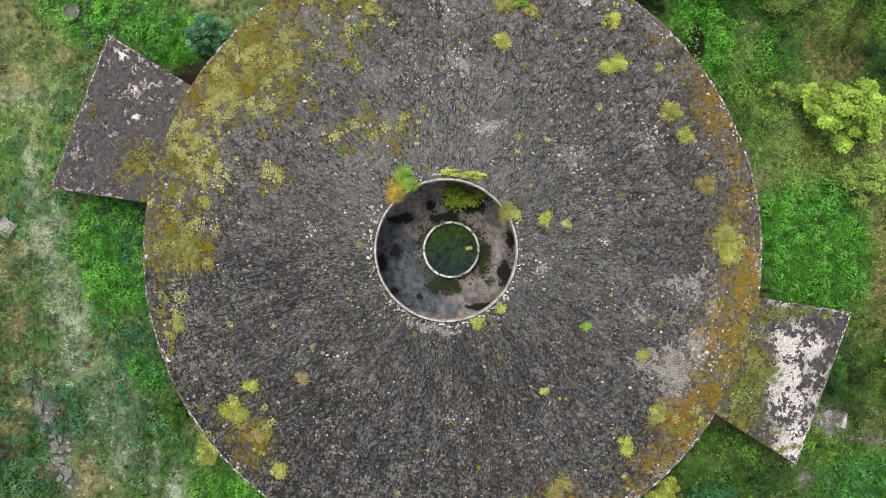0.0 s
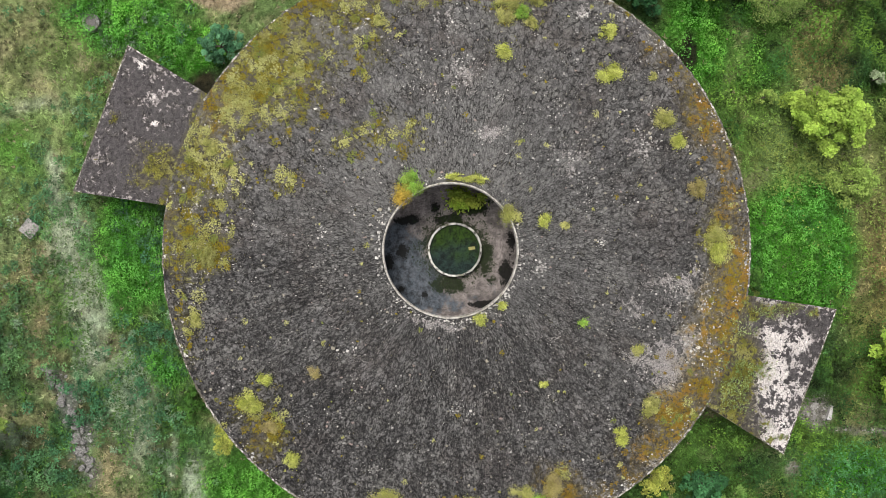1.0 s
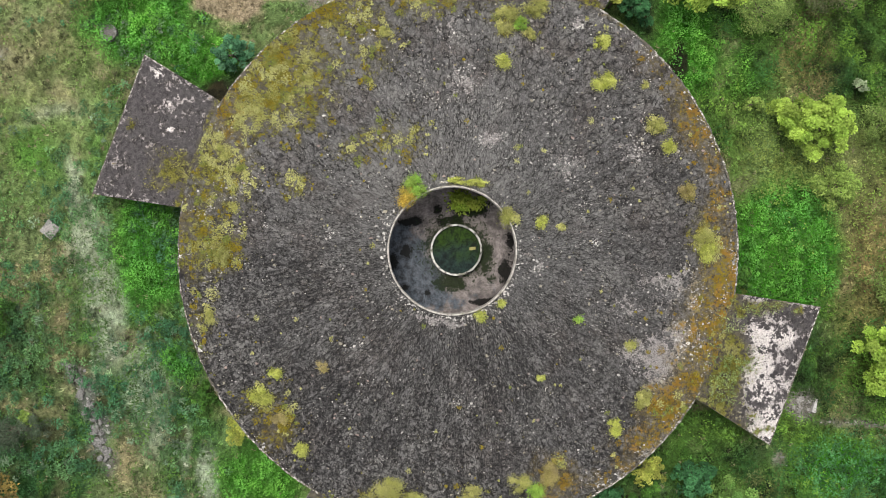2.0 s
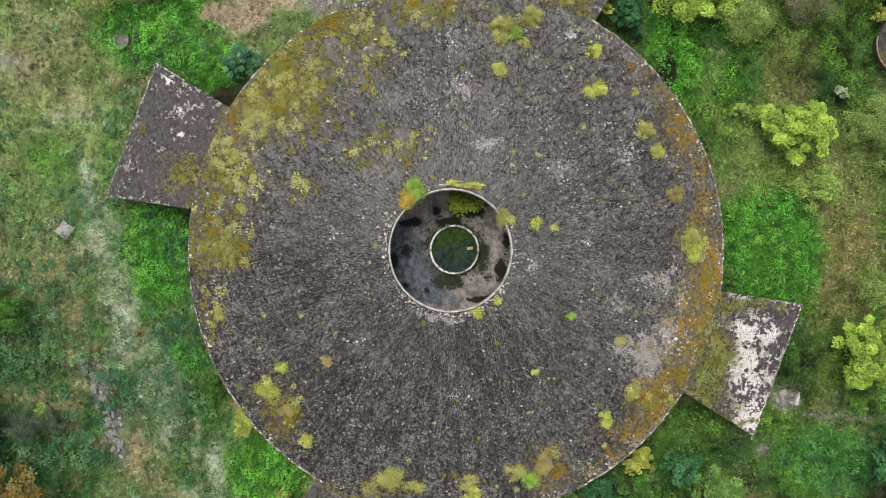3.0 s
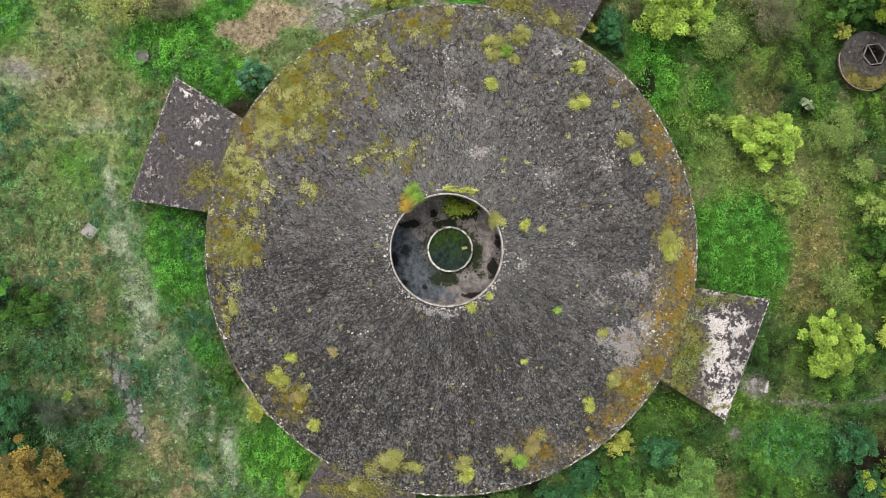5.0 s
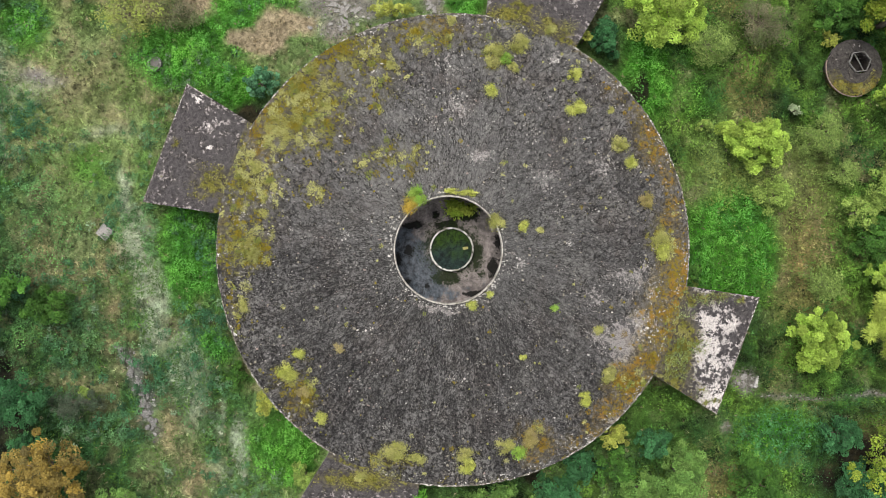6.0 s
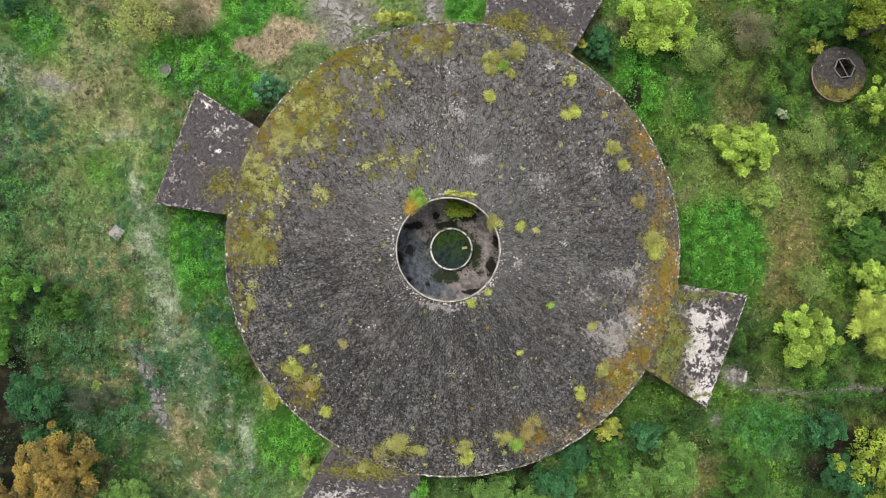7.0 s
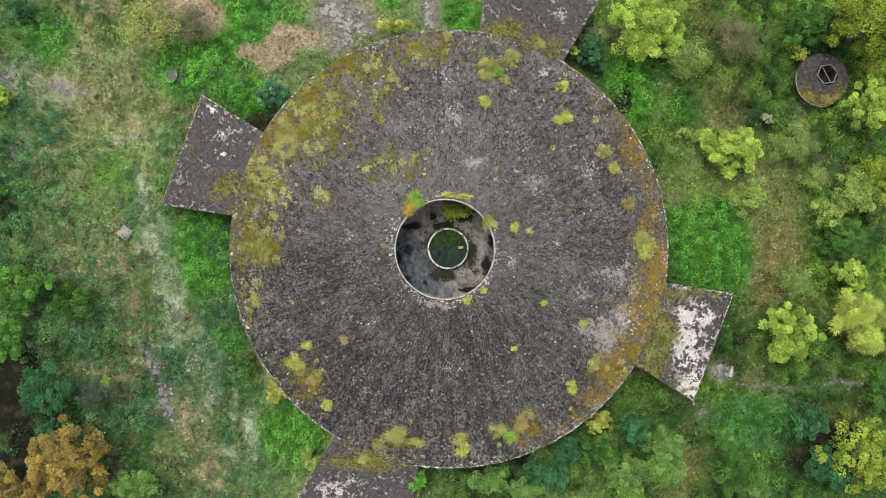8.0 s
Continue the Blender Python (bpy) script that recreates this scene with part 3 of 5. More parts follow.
# dark soil, and deep shade under trees and beside the bunker, painted near black
SOIL_AND_SHADE = [
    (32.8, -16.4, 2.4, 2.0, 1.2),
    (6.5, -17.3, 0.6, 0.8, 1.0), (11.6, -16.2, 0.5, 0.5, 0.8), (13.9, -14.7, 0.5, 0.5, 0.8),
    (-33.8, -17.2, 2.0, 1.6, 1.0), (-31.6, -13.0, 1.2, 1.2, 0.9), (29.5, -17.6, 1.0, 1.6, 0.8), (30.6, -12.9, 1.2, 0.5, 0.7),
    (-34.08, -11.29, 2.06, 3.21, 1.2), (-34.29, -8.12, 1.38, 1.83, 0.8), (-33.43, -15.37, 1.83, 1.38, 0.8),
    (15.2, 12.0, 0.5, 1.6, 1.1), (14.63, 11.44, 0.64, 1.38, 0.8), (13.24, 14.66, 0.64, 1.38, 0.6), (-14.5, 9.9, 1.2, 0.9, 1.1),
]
STRAW = [(-13.55, 15.69, 2.0, 0.85, 1.3), (-11.73, 16.83, 1.6, 1.3, 1.3), (-19.6, 18.9, 2.2, 1.5, 1.0)]
# dark green growth, and shade by annexes, rim and shrubs put into the colour
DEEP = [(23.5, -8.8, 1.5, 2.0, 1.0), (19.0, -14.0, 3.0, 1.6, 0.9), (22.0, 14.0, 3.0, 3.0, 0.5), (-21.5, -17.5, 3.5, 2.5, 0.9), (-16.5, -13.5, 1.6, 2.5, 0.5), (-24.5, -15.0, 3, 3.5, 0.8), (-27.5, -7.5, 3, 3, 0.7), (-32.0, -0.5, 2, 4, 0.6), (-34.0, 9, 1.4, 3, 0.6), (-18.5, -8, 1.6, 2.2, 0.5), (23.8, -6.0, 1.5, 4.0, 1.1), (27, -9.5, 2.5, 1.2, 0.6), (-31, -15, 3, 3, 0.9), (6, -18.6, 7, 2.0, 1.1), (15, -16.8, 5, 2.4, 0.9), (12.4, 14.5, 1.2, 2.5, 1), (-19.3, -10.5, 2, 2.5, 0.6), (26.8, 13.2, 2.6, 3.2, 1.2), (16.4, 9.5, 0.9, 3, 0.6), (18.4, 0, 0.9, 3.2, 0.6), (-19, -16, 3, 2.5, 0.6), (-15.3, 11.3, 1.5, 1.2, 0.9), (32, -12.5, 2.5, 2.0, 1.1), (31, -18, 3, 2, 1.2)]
SUNNY = [(-26, 8, 3.0, 3.4, 0.5), (-27.5, 12.5, 2.6, 2.2, 0.4), (-22.5, 9.5, 2.0, 3.0, 0.25), (24.3, 1.5, 2.4, 2.2, 0.9), (20.8, 6.0, 1.7, 2.6, 0.8), (25.3, 4.7, 3, 2.6, 1.0)]
BARE = [
    (-8.09, 18.9, 2.06, 1.83, 1), (-6.27, 18, 2.29, 1.15, 0.8), (-8.1, 16.62, 1.61, 0.83, 0.8), (-0.79, 19.18, 0.92, 1.38, 0.9),
    (22.99, -10.28, 1.15, 1.01, 1), (21.59, -13.74, 0.55, 0.69, 0.7), (-29.3, 12.45, 1.83, 0.73, 0.6), (-23.1, -9.54, 0.64, 1.38, 0.9),
    (-22.21, -11.59, 0.64, 1.38, 0.9), (-23.77, -7.95, 0.55, 0.83, 0.8), (-21.31, -13.65, 0.64, 0.83, 0.7), (31.67, -8.47, 1.15, 0.92, 0.3),
    (-34.5, 13.5, 0.8, 0.8, 0.8), (-33.9, 8, 0.5, 1.0, 0.7), (-30.5, 13, 1.2, 0.6, 0.7), (27, -11.38, 3.2, 0.2, 0.85), (33, -11.1, 3.2, 0.2, 0.85),
]


def meadow(x, y):
    """Colour of the sward, shade painted in, and the share of lush herbs, wan grass, and bare and shaded ground at
    places of the plan.
    """
    lush, dry, wan = blotches(x, y, LUSH, 0.65, 3), blotches(x, y, DRY, 1.4, 9), blotches(x, y, WAN, 1.1, 14)
    soil_and_shade, bare = blotches(x, y, SOIL_AND_SHADE, 0.7, 21), blotches(x, y, BARE, 0.5, 25)
    n1, n2, n3 = fbm(x, y, 5.0, 4, 31), fbm(x, y, 2.0, 4, 37), fbm(x, y, 0.7, 3, 43)
    east = np.clip((x - 8) / 8, 0, 1)

    def mix(a, b, f):
        return a + (np.array(b) - a) * np.clip(f, 0, 1)[..., None]

    c = np.zeros((*np.shape(x), 3)) + (0.150, 0.225, 0.078)
    west = np.clip((-24 - x) / 5, 0, 1) * np.clip((10 - y) / 6, 0, 1)
    c = mix(c, (0.095, 0.175, 0.026), east * 0.8)
    c = mix(c, (0.045, 0.125, 0.045), west * np.clip((n2 - 0.44) * 6, 0, 0.65))
    c = mix(c, (0.055, 0.125, 0.022), np.clip((n1 - 0.5) * 5, 0, 0.8))
    c = mix(c, (0.29, 0.245, 0.145), np.clip((n2 - 0.56) * 6, 0, 0.6))
    c = mix(c, (0.205, 0.285, 0.105), np.clip(blotches(x, y, SUNNY, 1.4, 33) * (0.5 + 0.6 * n3), 0, 0.9))
    c = mix(c, (0.105, 0.255, 0.045), np.clip(blotches(x, y, FRESH, 1.0, 34) * (0.7 + 0.7 * n3), 0, 0.9))
    # dark herbs, with the shaded gaps painted in the same deep green
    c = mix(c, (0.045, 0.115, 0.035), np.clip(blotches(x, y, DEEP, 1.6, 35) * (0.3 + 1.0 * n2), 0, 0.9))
    south_west = np.clip((-13 - x) / 4, 0, 1) * np.clip((2 - y) / 6, 0, 1)
    n4 = fbm(x, y, 1.3, 3, 47)
    c = mix(c, (0.065, 0.155, 0.055), south_west * np.clip((n4 - 0.48) * 7, 0, 0.8))
    c = mix(c, (0.17, 0.145, 0.075), south_west * np.clip((0.42 - n4) * 7, 0, 0.6))
    c = mix(c, (0.38, 0.43, 0.305), np.clip(wan * 1.4 * (0.4 + 0.9 * n3), 0, 0.85))
    c = mix(c, (0.33, 0.265, 0.155), np.clip(dry * (0.4 + n3 * 0.7), 0, 0.85) * (1 - 0.7 * east))
    c = mix(c, (0.175, 0.135, 0.055), np.clip(dry * (0.55 + n3 * 0.7), 0, 0.95) * east)
    c = mix(c, (0.050, 0.215, 0.014), np.clip((lush - 0.35) * 3, 0, 1) * 0.9)
    straw = blotches(x, y, STRAW, 1.3, 29)
    c = mix(c, (0.37, 0.295, 0.195), np.clip((straw - 0.35) * 3, 0, 0.95))
    c = mix(c, (0.20, 0.18, 0.165), np.clip((bare - 0.35) * 3, 0, 1) * 0.9)
    # near-black soil and the shade of crowns, rim and notch, as ground colour
    c = mix(c, (0.016, 0.012, 0.010), np.clip((soil_and_shade - 0.35) * 3, 0, 1) * 0.95)
    # sward darker towards the south-west, less so where wan and dry
    sw_darker = np.clip((-13 - x) / 4, 0, 1) * np.clip((-2.5 - y) / 6, 0, 1) * (1 - 0.6 * np.clip(wan, 0, 1)) * (1 - 0.8 * np.clip(dry * 1.3, 0, 1))
    c = c + (c * np.array((0.45, 0.62, 0.55)) - c) * (0.65 * sw_darker)[..., None]
    c *= np.clip(0.52 + 0.95 * n3, 0.3, 1.8)[..., None]
    return c, lush, wan, np.maximum(soil_and_shade, bare), dry


def ground_z(x, y):
    far = np.clip((np.hypot(x - ROOF_X, y - ROOF_Y) - 17.2) / 6, 0, 1)
    return far * (0.55 * (fbm(x, y, 7.0, 3, 71) - 0.5) + 0.12 * (fbm(x, y, 1.2, 2, 75) - 0.5))


def in_annex(x, y, margin=0.0):
    hit = np.zeros(np.shape(x), bool)
    for turn in ANNEX_TURNS:
        a = math.radians(turn)
        u = (x - ROOF_X) * math.cos(a) + (y - ROOF_Y) * math.sin(a)
        v = -(x - ROOF_X) * math.sin(a) + (y - ROOF_Y) * math.cos(a)
        hit |= (u > 10) & (u < ANNEX_FAR + margin) & (np.abs(v) < u * math.tan(math.radians(ANNEX_HALF)) + margin)
    return hit


def covered(x, y, margin=0.0):
    """Whether the bunker stands over that place."""
    return (np.hypot(x - ROOF_X, y - ROOF_Y) < ROOF_R - 0.9 + margin) | in_annex(x, y, margin) | (np.hypot(x - 30.85, y - 13.5) < 1.65)


# ---------------- ground ----------------
def grow_lines(near, step, far):
    core = np.arange(-near, near + step / 2, step)
    out = near * np.geomspace(1.12, far / near, 14)
    return np.concatenate((-out[::-1], core, out))


gx, gy = np.meshgrid(grow_lines(42, 0.3, 2400), grow_lines(28, 0.3, 2400))
nx, ny = gx.shape[1], gx.shape[0]
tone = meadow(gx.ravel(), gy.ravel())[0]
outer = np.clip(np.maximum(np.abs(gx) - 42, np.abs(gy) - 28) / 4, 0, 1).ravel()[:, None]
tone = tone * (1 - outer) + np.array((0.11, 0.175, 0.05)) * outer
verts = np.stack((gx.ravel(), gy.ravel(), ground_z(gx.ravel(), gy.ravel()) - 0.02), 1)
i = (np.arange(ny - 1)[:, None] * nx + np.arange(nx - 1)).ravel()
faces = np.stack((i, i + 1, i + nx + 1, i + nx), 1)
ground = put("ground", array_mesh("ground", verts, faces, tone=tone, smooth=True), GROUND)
tagged(ground, "meadow soil with patchy green, straw, bare earth and painted dark shade", "ground", kind="structure")


# ---------------- the round bunker ----------------
bunker = empty_thing("round_bunker", ROOF_X, ROOF_Y, 0, "round grey concrete bunker with mossy roof and central opening", "bunker")


def roof_place(turn, s):
    """A place on the roof: turn in radians, s from 0 at the opening to 1 at the rim; in the bunker's own coordinates."""
    r = HOLE_R + (ROOF_R - HOLE_R) * s
    return (HOLE_X - ROOF_X) * (1 - s) + r * np.cos(turn), (HOLE_Y - ROOF_Y) * (1 - s) + r * np.sin(turn), HOLE_Z + (RIM_Z - HOLE_Z) * s


def roof_z(x, y):
    """The roof's height at a place of the world."""
    s = np.zeros_like(np.asarray(x, float))
    for _ in range(4):
        away = np.hypot(x - HOLE_X - (ROOF_X - HOLE_X) * s, y - HOLE_Y - (ROOF_Y - HOLE_Y) * s)
        s = np.clip((away - HOLE_R) / (ROOF_R - HOLE_R), 0, 1)
    return HOLE_Z + (RIM_Z - HOLE_Z) * np.clip(s, 0, 1)


SEG, RINGS = 760, 150
turn, share = np.meshgrid(np.arange(SEG) * 2 * np.pi / SEG, np.linspace(0, 1, RINGS))
ux, uy, uz = (v.ravel() for v in roof_place(turn, share))
wx, wy = ux + ROOF_X, uy + ROOF_Y
moss, rust, pale = blotches(wx, wy, MOSS, 1.1, 51), blotches(wx, wy, RUST, 0.9, 57), blotches(wx, wy, PALE, 0.7, 63)
edge = np.clip((share.ravel() - 0.86) / 0.14, 0, 1)
moss = np.maximum(moss, 0.34 * edge * fbm(wx, wy, 2.0, 3, 90) * 1.6)
rust = np.maximum(rust, 0.30 * edge * (wx > 8) * fbm(wx, wy, 2.5, 3, 94) * 1.6)
bearing = np.degrees(np.arctan2(uy, ux))
worn = np.clip(1.1 - np.abs(bearing + 95) / 110, 0, 1) + 0.5 * np.clip(1 - np.abs(bearing - 30) / 40, 0, 1) + 0.4 * np.clip(1 - np.abs(np.abs(bearing) - 180) / 30, 0, 1)
worn = np.clip(worn * (0.45 + 1.1 * fbm(wx, wy, 3.0, 3, 98)), 0, 1)
worn = np.clip(worn + 0.6 * np.clip(1 - np.abs(bearing + 135) / 40, 0, 1) * np.clip(share.ravel() * 2 - 0.6, 0, 1), 0, 1)
bleach = np.clip(1.15 - share.ravel() * 1.9, 0, 1) * np.clip(0.85 + 0.3 * np.sin(np.radians(bearing + 20)), 0, 1) + 0.1 * np.clip(uy / 12, 0, 1)
pale = np.maximum(pale, 0.42 * np.clip((share.ravel() - 0.975) / 0.02, 0, 1))
lumps = 0.05 * (fbm(wx, wy, 1.8, 3, 81) - 0.5) + 0.04 * np.clip(moss, 0, 1) * fbm(wx, wy, 0.35, 2, 85)
i = (np.arange(RINGS - 1)[:, None] * SEG + np.arange(SEG)).ravel()
j = (np.arange(RINGS - 1)[:, None] * SEG + (np.arange(SEG) + 1) % SEG).ravel()
roof = put("roof", array_mesh("roof", np.stack((ux, uy, uz + lumps), 1), np.stack((i, i + SEG, j + SEG, j), 1), {"moss": moss, "rust": rust, "pale": pale, "worn": worn, "bleach": bleach}, smooth=True), ROOF, bunker, "dark weathered roof with moss and lichen")


def edge_arc(start, stop):
    """One stretch of the roof's chipped edge, between two annexes."""
    bm = bmesh.new()
    rows, n = [], int((stop - start) / 0.7)
    for k in range(n + 1):
        a = math.radians(start + (stop - start) * k / n)
        w = 0.06 * noise.noise((math.cos(a) * 40, math.sin(a) * 40, 2.0)) + 0.05 * noise.noise((math.cos(a) * 150, math.sin(a) * 150, 5.0))
        rows.append([bm.verts.new(((ROOF_R + r + w) * math.cos(a), (ROOF_R + r + w) * math.sin(a), RIM_Z + z + 0.5 * w)) for r, z in ((-0.055, 0.02), (0.02, 0.02), (0.03, -0.42), (-0.25, -0.45), (-0.25, -0.1))])
    for a, b in zip(rows, rows[1:]):
        for j in range(5):
            bm.faces.new((a[j], b[j], b[(j + 1) % 5], a[(j + 1) % 5]))
    bm.faces.new(rows[0])
    bm.faces.new(rows[-1][::-1])
    bmesh.ops.recalc_face_normals(bm, faces=bm.faces)
    part("roof_edge", bm, EDGE, bunker, "pale chipped concrete edge")


for k, turn_at in enumerate(ANNEX_TURNS):
    following = ANNEX_TURNS[(k + 1) % 4] - (360 if k == 3 else 0)
    edge_arc(following + ANNEX_HALF - 1.5, turn_at - ANNEX_HALF + 1.5)
bm = bmesh.new()
loops = []
for share_at, drop in ((0.004, 0.5), (0.985, 0.44), (0.985, 0.12), (0.004, 0.12)):
    loop = []
    for k in range(180):
        px, py, pz = roof_place(2 * math.pi * k / 180, share_at)
        loop.append(bm.verts.new((px, py, pz - drop)))
    loops.append(loop)
for j in range(4):
    for k in range(180):
        a, b = loops[j], loops[(j + 1) % 4]
        bm.faces.new((a[k], a[(k + 1) % 180], b[(k + 1) % 180], b[k]))
bmesh.ops.recalc_face_normals(bm, faces=bm.faces)
part("roof_underside", bm, WALL, bunker)
part("outer_wall", ring_band([(15.9, -0.3), (15.9, RIM_Z - 0.42), (15.4, RIM_Z - 0.40), (15.4, -0.3)], 180), WALL, bunker)
part("inner_wall", ring_band([(8.0, -0.3), (8.0, HOLE_Z - 0.76), (8.4, HOLE_Z - 0.78), (8.4, -0.3)], 120), WALL, bunker)
part("opening_kerb", ring_band([(HOLE_R + 0.06, HOLE_Z - 0.02), (HOLE_R + 0.035, HOLE_Z + 0.05), (HOLE_R - 0.04, HOLE_Z + 0.045), (HOLE_R - 0.05, HOLE_Z - 0.5), (HOLE_R + 0.04, HOLE_Z - 0.5)], 320, HOLE_X - ROOF_X, HOLE_Y - ROOF_Y, wobble=0.014, seed=8), LIP, bunker, "pale concrete kerb round the opening")


def annex(turn):
    """A wedge-shaped low annex against the bunker, its roof falling outwards."""
    a, h = math.radians(turn), math.radians(ANNEX_HALF)
    rot = np.array(((math.cos(a), -math.sin(a)), (math.sin(a), math.cos(a))))
    body = bpy.data.objects.new("annex", None)
    scene.collection.objects.link(body)
    body.parent = bunker
    n, m = 60, 64
    vv, uu = np.meshgrid(np.linspace(-1, 1, m), np.linspace(0, 1, n))
    u = (ROOF_R - 0.35) + (ANNEX_FAR - ROOF_R + 0.35) * uu
    v = vv * u * math.tan(h)
    xy = rot @ np.stack((u.ravel(), v.ravel()))
    x, y = xy[0] + ROOF_X, xy[1] + ROOF_Y
    fall = np.clip((u.ravel() - ROOF_R) / (ANNEX_FAR - ROOF_R), 0, 1)
    z = 3.21 - 1.14 * fall + 0.04 * (fbm(x, y, 1.3, 3, 61) - 0.5)
    rim = np.maximum(np.abs(vv.ravel()), uu.ravel())
    moss = np.maximum(blotches(x, y, ANNEX_MOSS, 0.8, 65), np.clip((0.12 - uu.ravel()) / 0.1, 0, 0.6))
    pale = np.maximum(blotches(x, y, ANNEX_PALE, 0.6, 69), 0.40 * (rim > 0.965))
    pale = np.maximum(pale, (0.56 if 0 > turn > -50 else 0.27) * np.clip(fbm(x, y, 1.6, 3, 67) * 1.6, 0, 1))
    i = (np.arange(n - 1)[:, None] * m + np.arange(m - 1)).ravel()
    put("annex_roof", array_mesh("annex_roof", np.stack((xy[0], xy[1], z), 1), np.stack((i, i + m, i + m + 1, i + 1), 1), {"moss": moss, "rust": moss * 0.3, "pale": pale}, smooth=True), ANNEX_ROOF, body, "dark weathered annex roof with pale lichen")

    def at(u, f):
        p = rot @ np.array((u, f * u * math.tan(h)))
        return float(p[0]), float(p[1])

    outline = [at(15.5, -0.97), at(ANNEX_FAR - 0.15, -0.97), at(ANNEX_FAR - 0.15, 0.97), at(15.5, 0.97)]
    part("annex_wall", prism(outline, -0.3, [2.9, 1.86, 1.86, 2.9]), WALL, body)
    rail = 0.07
    for f in (-1, 1):
        k = 1 - rail / (20 * math.tan(h))
        part("annex_edge", prism([at(ROOF_R - 0.1, f), at(ANNEX_FAR, f), at(ANNEX_FAR, f * k), at(ROOF_R - 0.1, f * k)], 1.75, [3.2, 2.085, 2.085, 3.2]), EDGE, body, "chipped pale edge")
    part("annex_edge", prism([at(ANNEX_FAR + 0.02, -1), at(ANNEX_FAR + 0.02, 1), at(ANNEX_FAR - 0.05, 1), at(ANNEX_FAR - 0.05, -1)], 1.72, 2.09), EDGE, body, "chipped pale edge")


for t in ANNEX_TURNS:
    annex(t)

# ---------------- chamber floor and well ----------------
# dark puddles; the patch at (1.5, 2.6) paints the shade under the weed
PUDDLE = [
    (-0.27, 1.78, 0.45, 0.36, 1), (-2.44, 1.9, 0.7, 0.24, 1), (1.5, 2.6, 1.1, 0.6, 1), (-2.4, -0.06, 0.32, 0.42, 0.9), (-3.3, -0.7, 0.26, 0.45, 1),
    (3.86, -1.5, 0.45, 0.6, 1), (4.2, 0.5, 0.25, 0.6, 0.9), (2.46, -3.4, 0.9, 0.22, 1), (-1.1, -2.8, 0.22, 0.35, 0.8), (-2.6, -2.5, 0.3, 0.25, 0.8), (-0.6, 2.6, 0.3, 0.5, 0.7), (0.6, 1.95, 0.8, 0.4, 0.9),
]
ALGAE = [(0.68, -0.06, 1.78, 1.78, 1.0), (2.7, -0.5, 0.5, 1.1, 0.8), (0.3, -2.16, 0.9, 0.5, 1.1), (1.5, 2.7, 1.0, 0.5, 0.9), (2.3, 0.9, 0.5, 0.5, 0.7), (3.0, -1.9, 0.4, 0.3, 0.6)]
WET = [(-2.18, -1.72, 1.7, 1.7, 1.2), (-3.0, 0.4, 1.0, 1.2, 1.1), (-0.9, -3.0, 1.4, 0.8, 1.0), (0.6, -3.5, 1.6, 0.5, 0.6), (2.9, -2.4, 0.7, 0.5, 0.4), (-2.6, -0.6, 1.3, 1.7, 1.2), (-1.6, 1.0, 0.5, 0.4, 0.5)]
turn, rad = np.meshgrid(np.arange(220) * 2 * np.pi / 220, np.linspace(0.05, 8.0, 110))
x, y = (rad * np.cos(turn)).ravel(), (rad * np.sin(turn)).ravel()
i = (np.arange(109)[:, None] * 220 + np.arange(220)).ravel()
j = (np.arange(109)[:, None] * 220 + (np.arange(220) + 1) % 220).ravel()
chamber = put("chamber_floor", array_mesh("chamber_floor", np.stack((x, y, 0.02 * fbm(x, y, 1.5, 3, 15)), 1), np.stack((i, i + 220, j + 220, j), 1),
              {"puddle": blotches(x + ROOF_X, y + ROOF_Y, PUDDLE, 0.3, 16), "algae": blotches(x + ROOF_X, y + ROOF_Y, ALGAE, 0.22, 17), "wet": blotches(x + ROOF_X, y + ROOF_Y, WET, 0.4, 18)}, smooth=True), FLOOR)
chamber.location = (ROOF_X, ROOF_Y, 0.02)
tagged(chamber, "wet stained concrete floor with dark puddles and algae", "floor", kind="structure")

well = empty_thing("well", WELL_X, WELL_Y, 0.02, "round concrete well ring holding green algae water", "well")
part("well_ring", ring_band([(1.53, -0.02), (1.53, 0.36), (1.54, 0.38), (1.645, 0.38), (1.655, 0.36), (1.67, -0.02)], 120, wobble=0.025, seed=12), concrete_material("flaking_white_concrete", (0.70, 0.68, 0.63), (0.05, 0.05, 0.04), 1.3, (0.40, 0.50)), well, "flaking whitish concrete ring")
bm = bmesh.new()
bmesh.ops.create_circle(bm, cap_ends=True, segments=64, radius=1.55)
bmesh.ops.translate(bm, verts=bm.verts, vec=(0, 0, 0.12))
part("water", bm, POND, well, "still dark green water")

bm = bmesh.new()
bmesh.ops.create_cube(bm, size=1.0)
bmesh.ops.scale(bm, verts=bm.verts, vec=(0.40, 0.20, 0.12))
bmesh.ops.bevel(bm, geom=bm.edges[:], offset=0.02, segments=1, affect="EDGES")
bmesh.ops.translate(bm, verts=bm.verts, vec=(0, 0, 0.06))
brick_mat = concrete_material("yellow_brick", (0.42, 0.40, 0.14), (0.22, 0.20, 0.08), 0.4)
block = part("yellow_brick", bm, brick_mat, None)
block.matrix_world = pose(1.72, 0.03, 0.10, 0, 0, 8)
tagged(block, "loose yellowish brick lying in the well water", "brick")


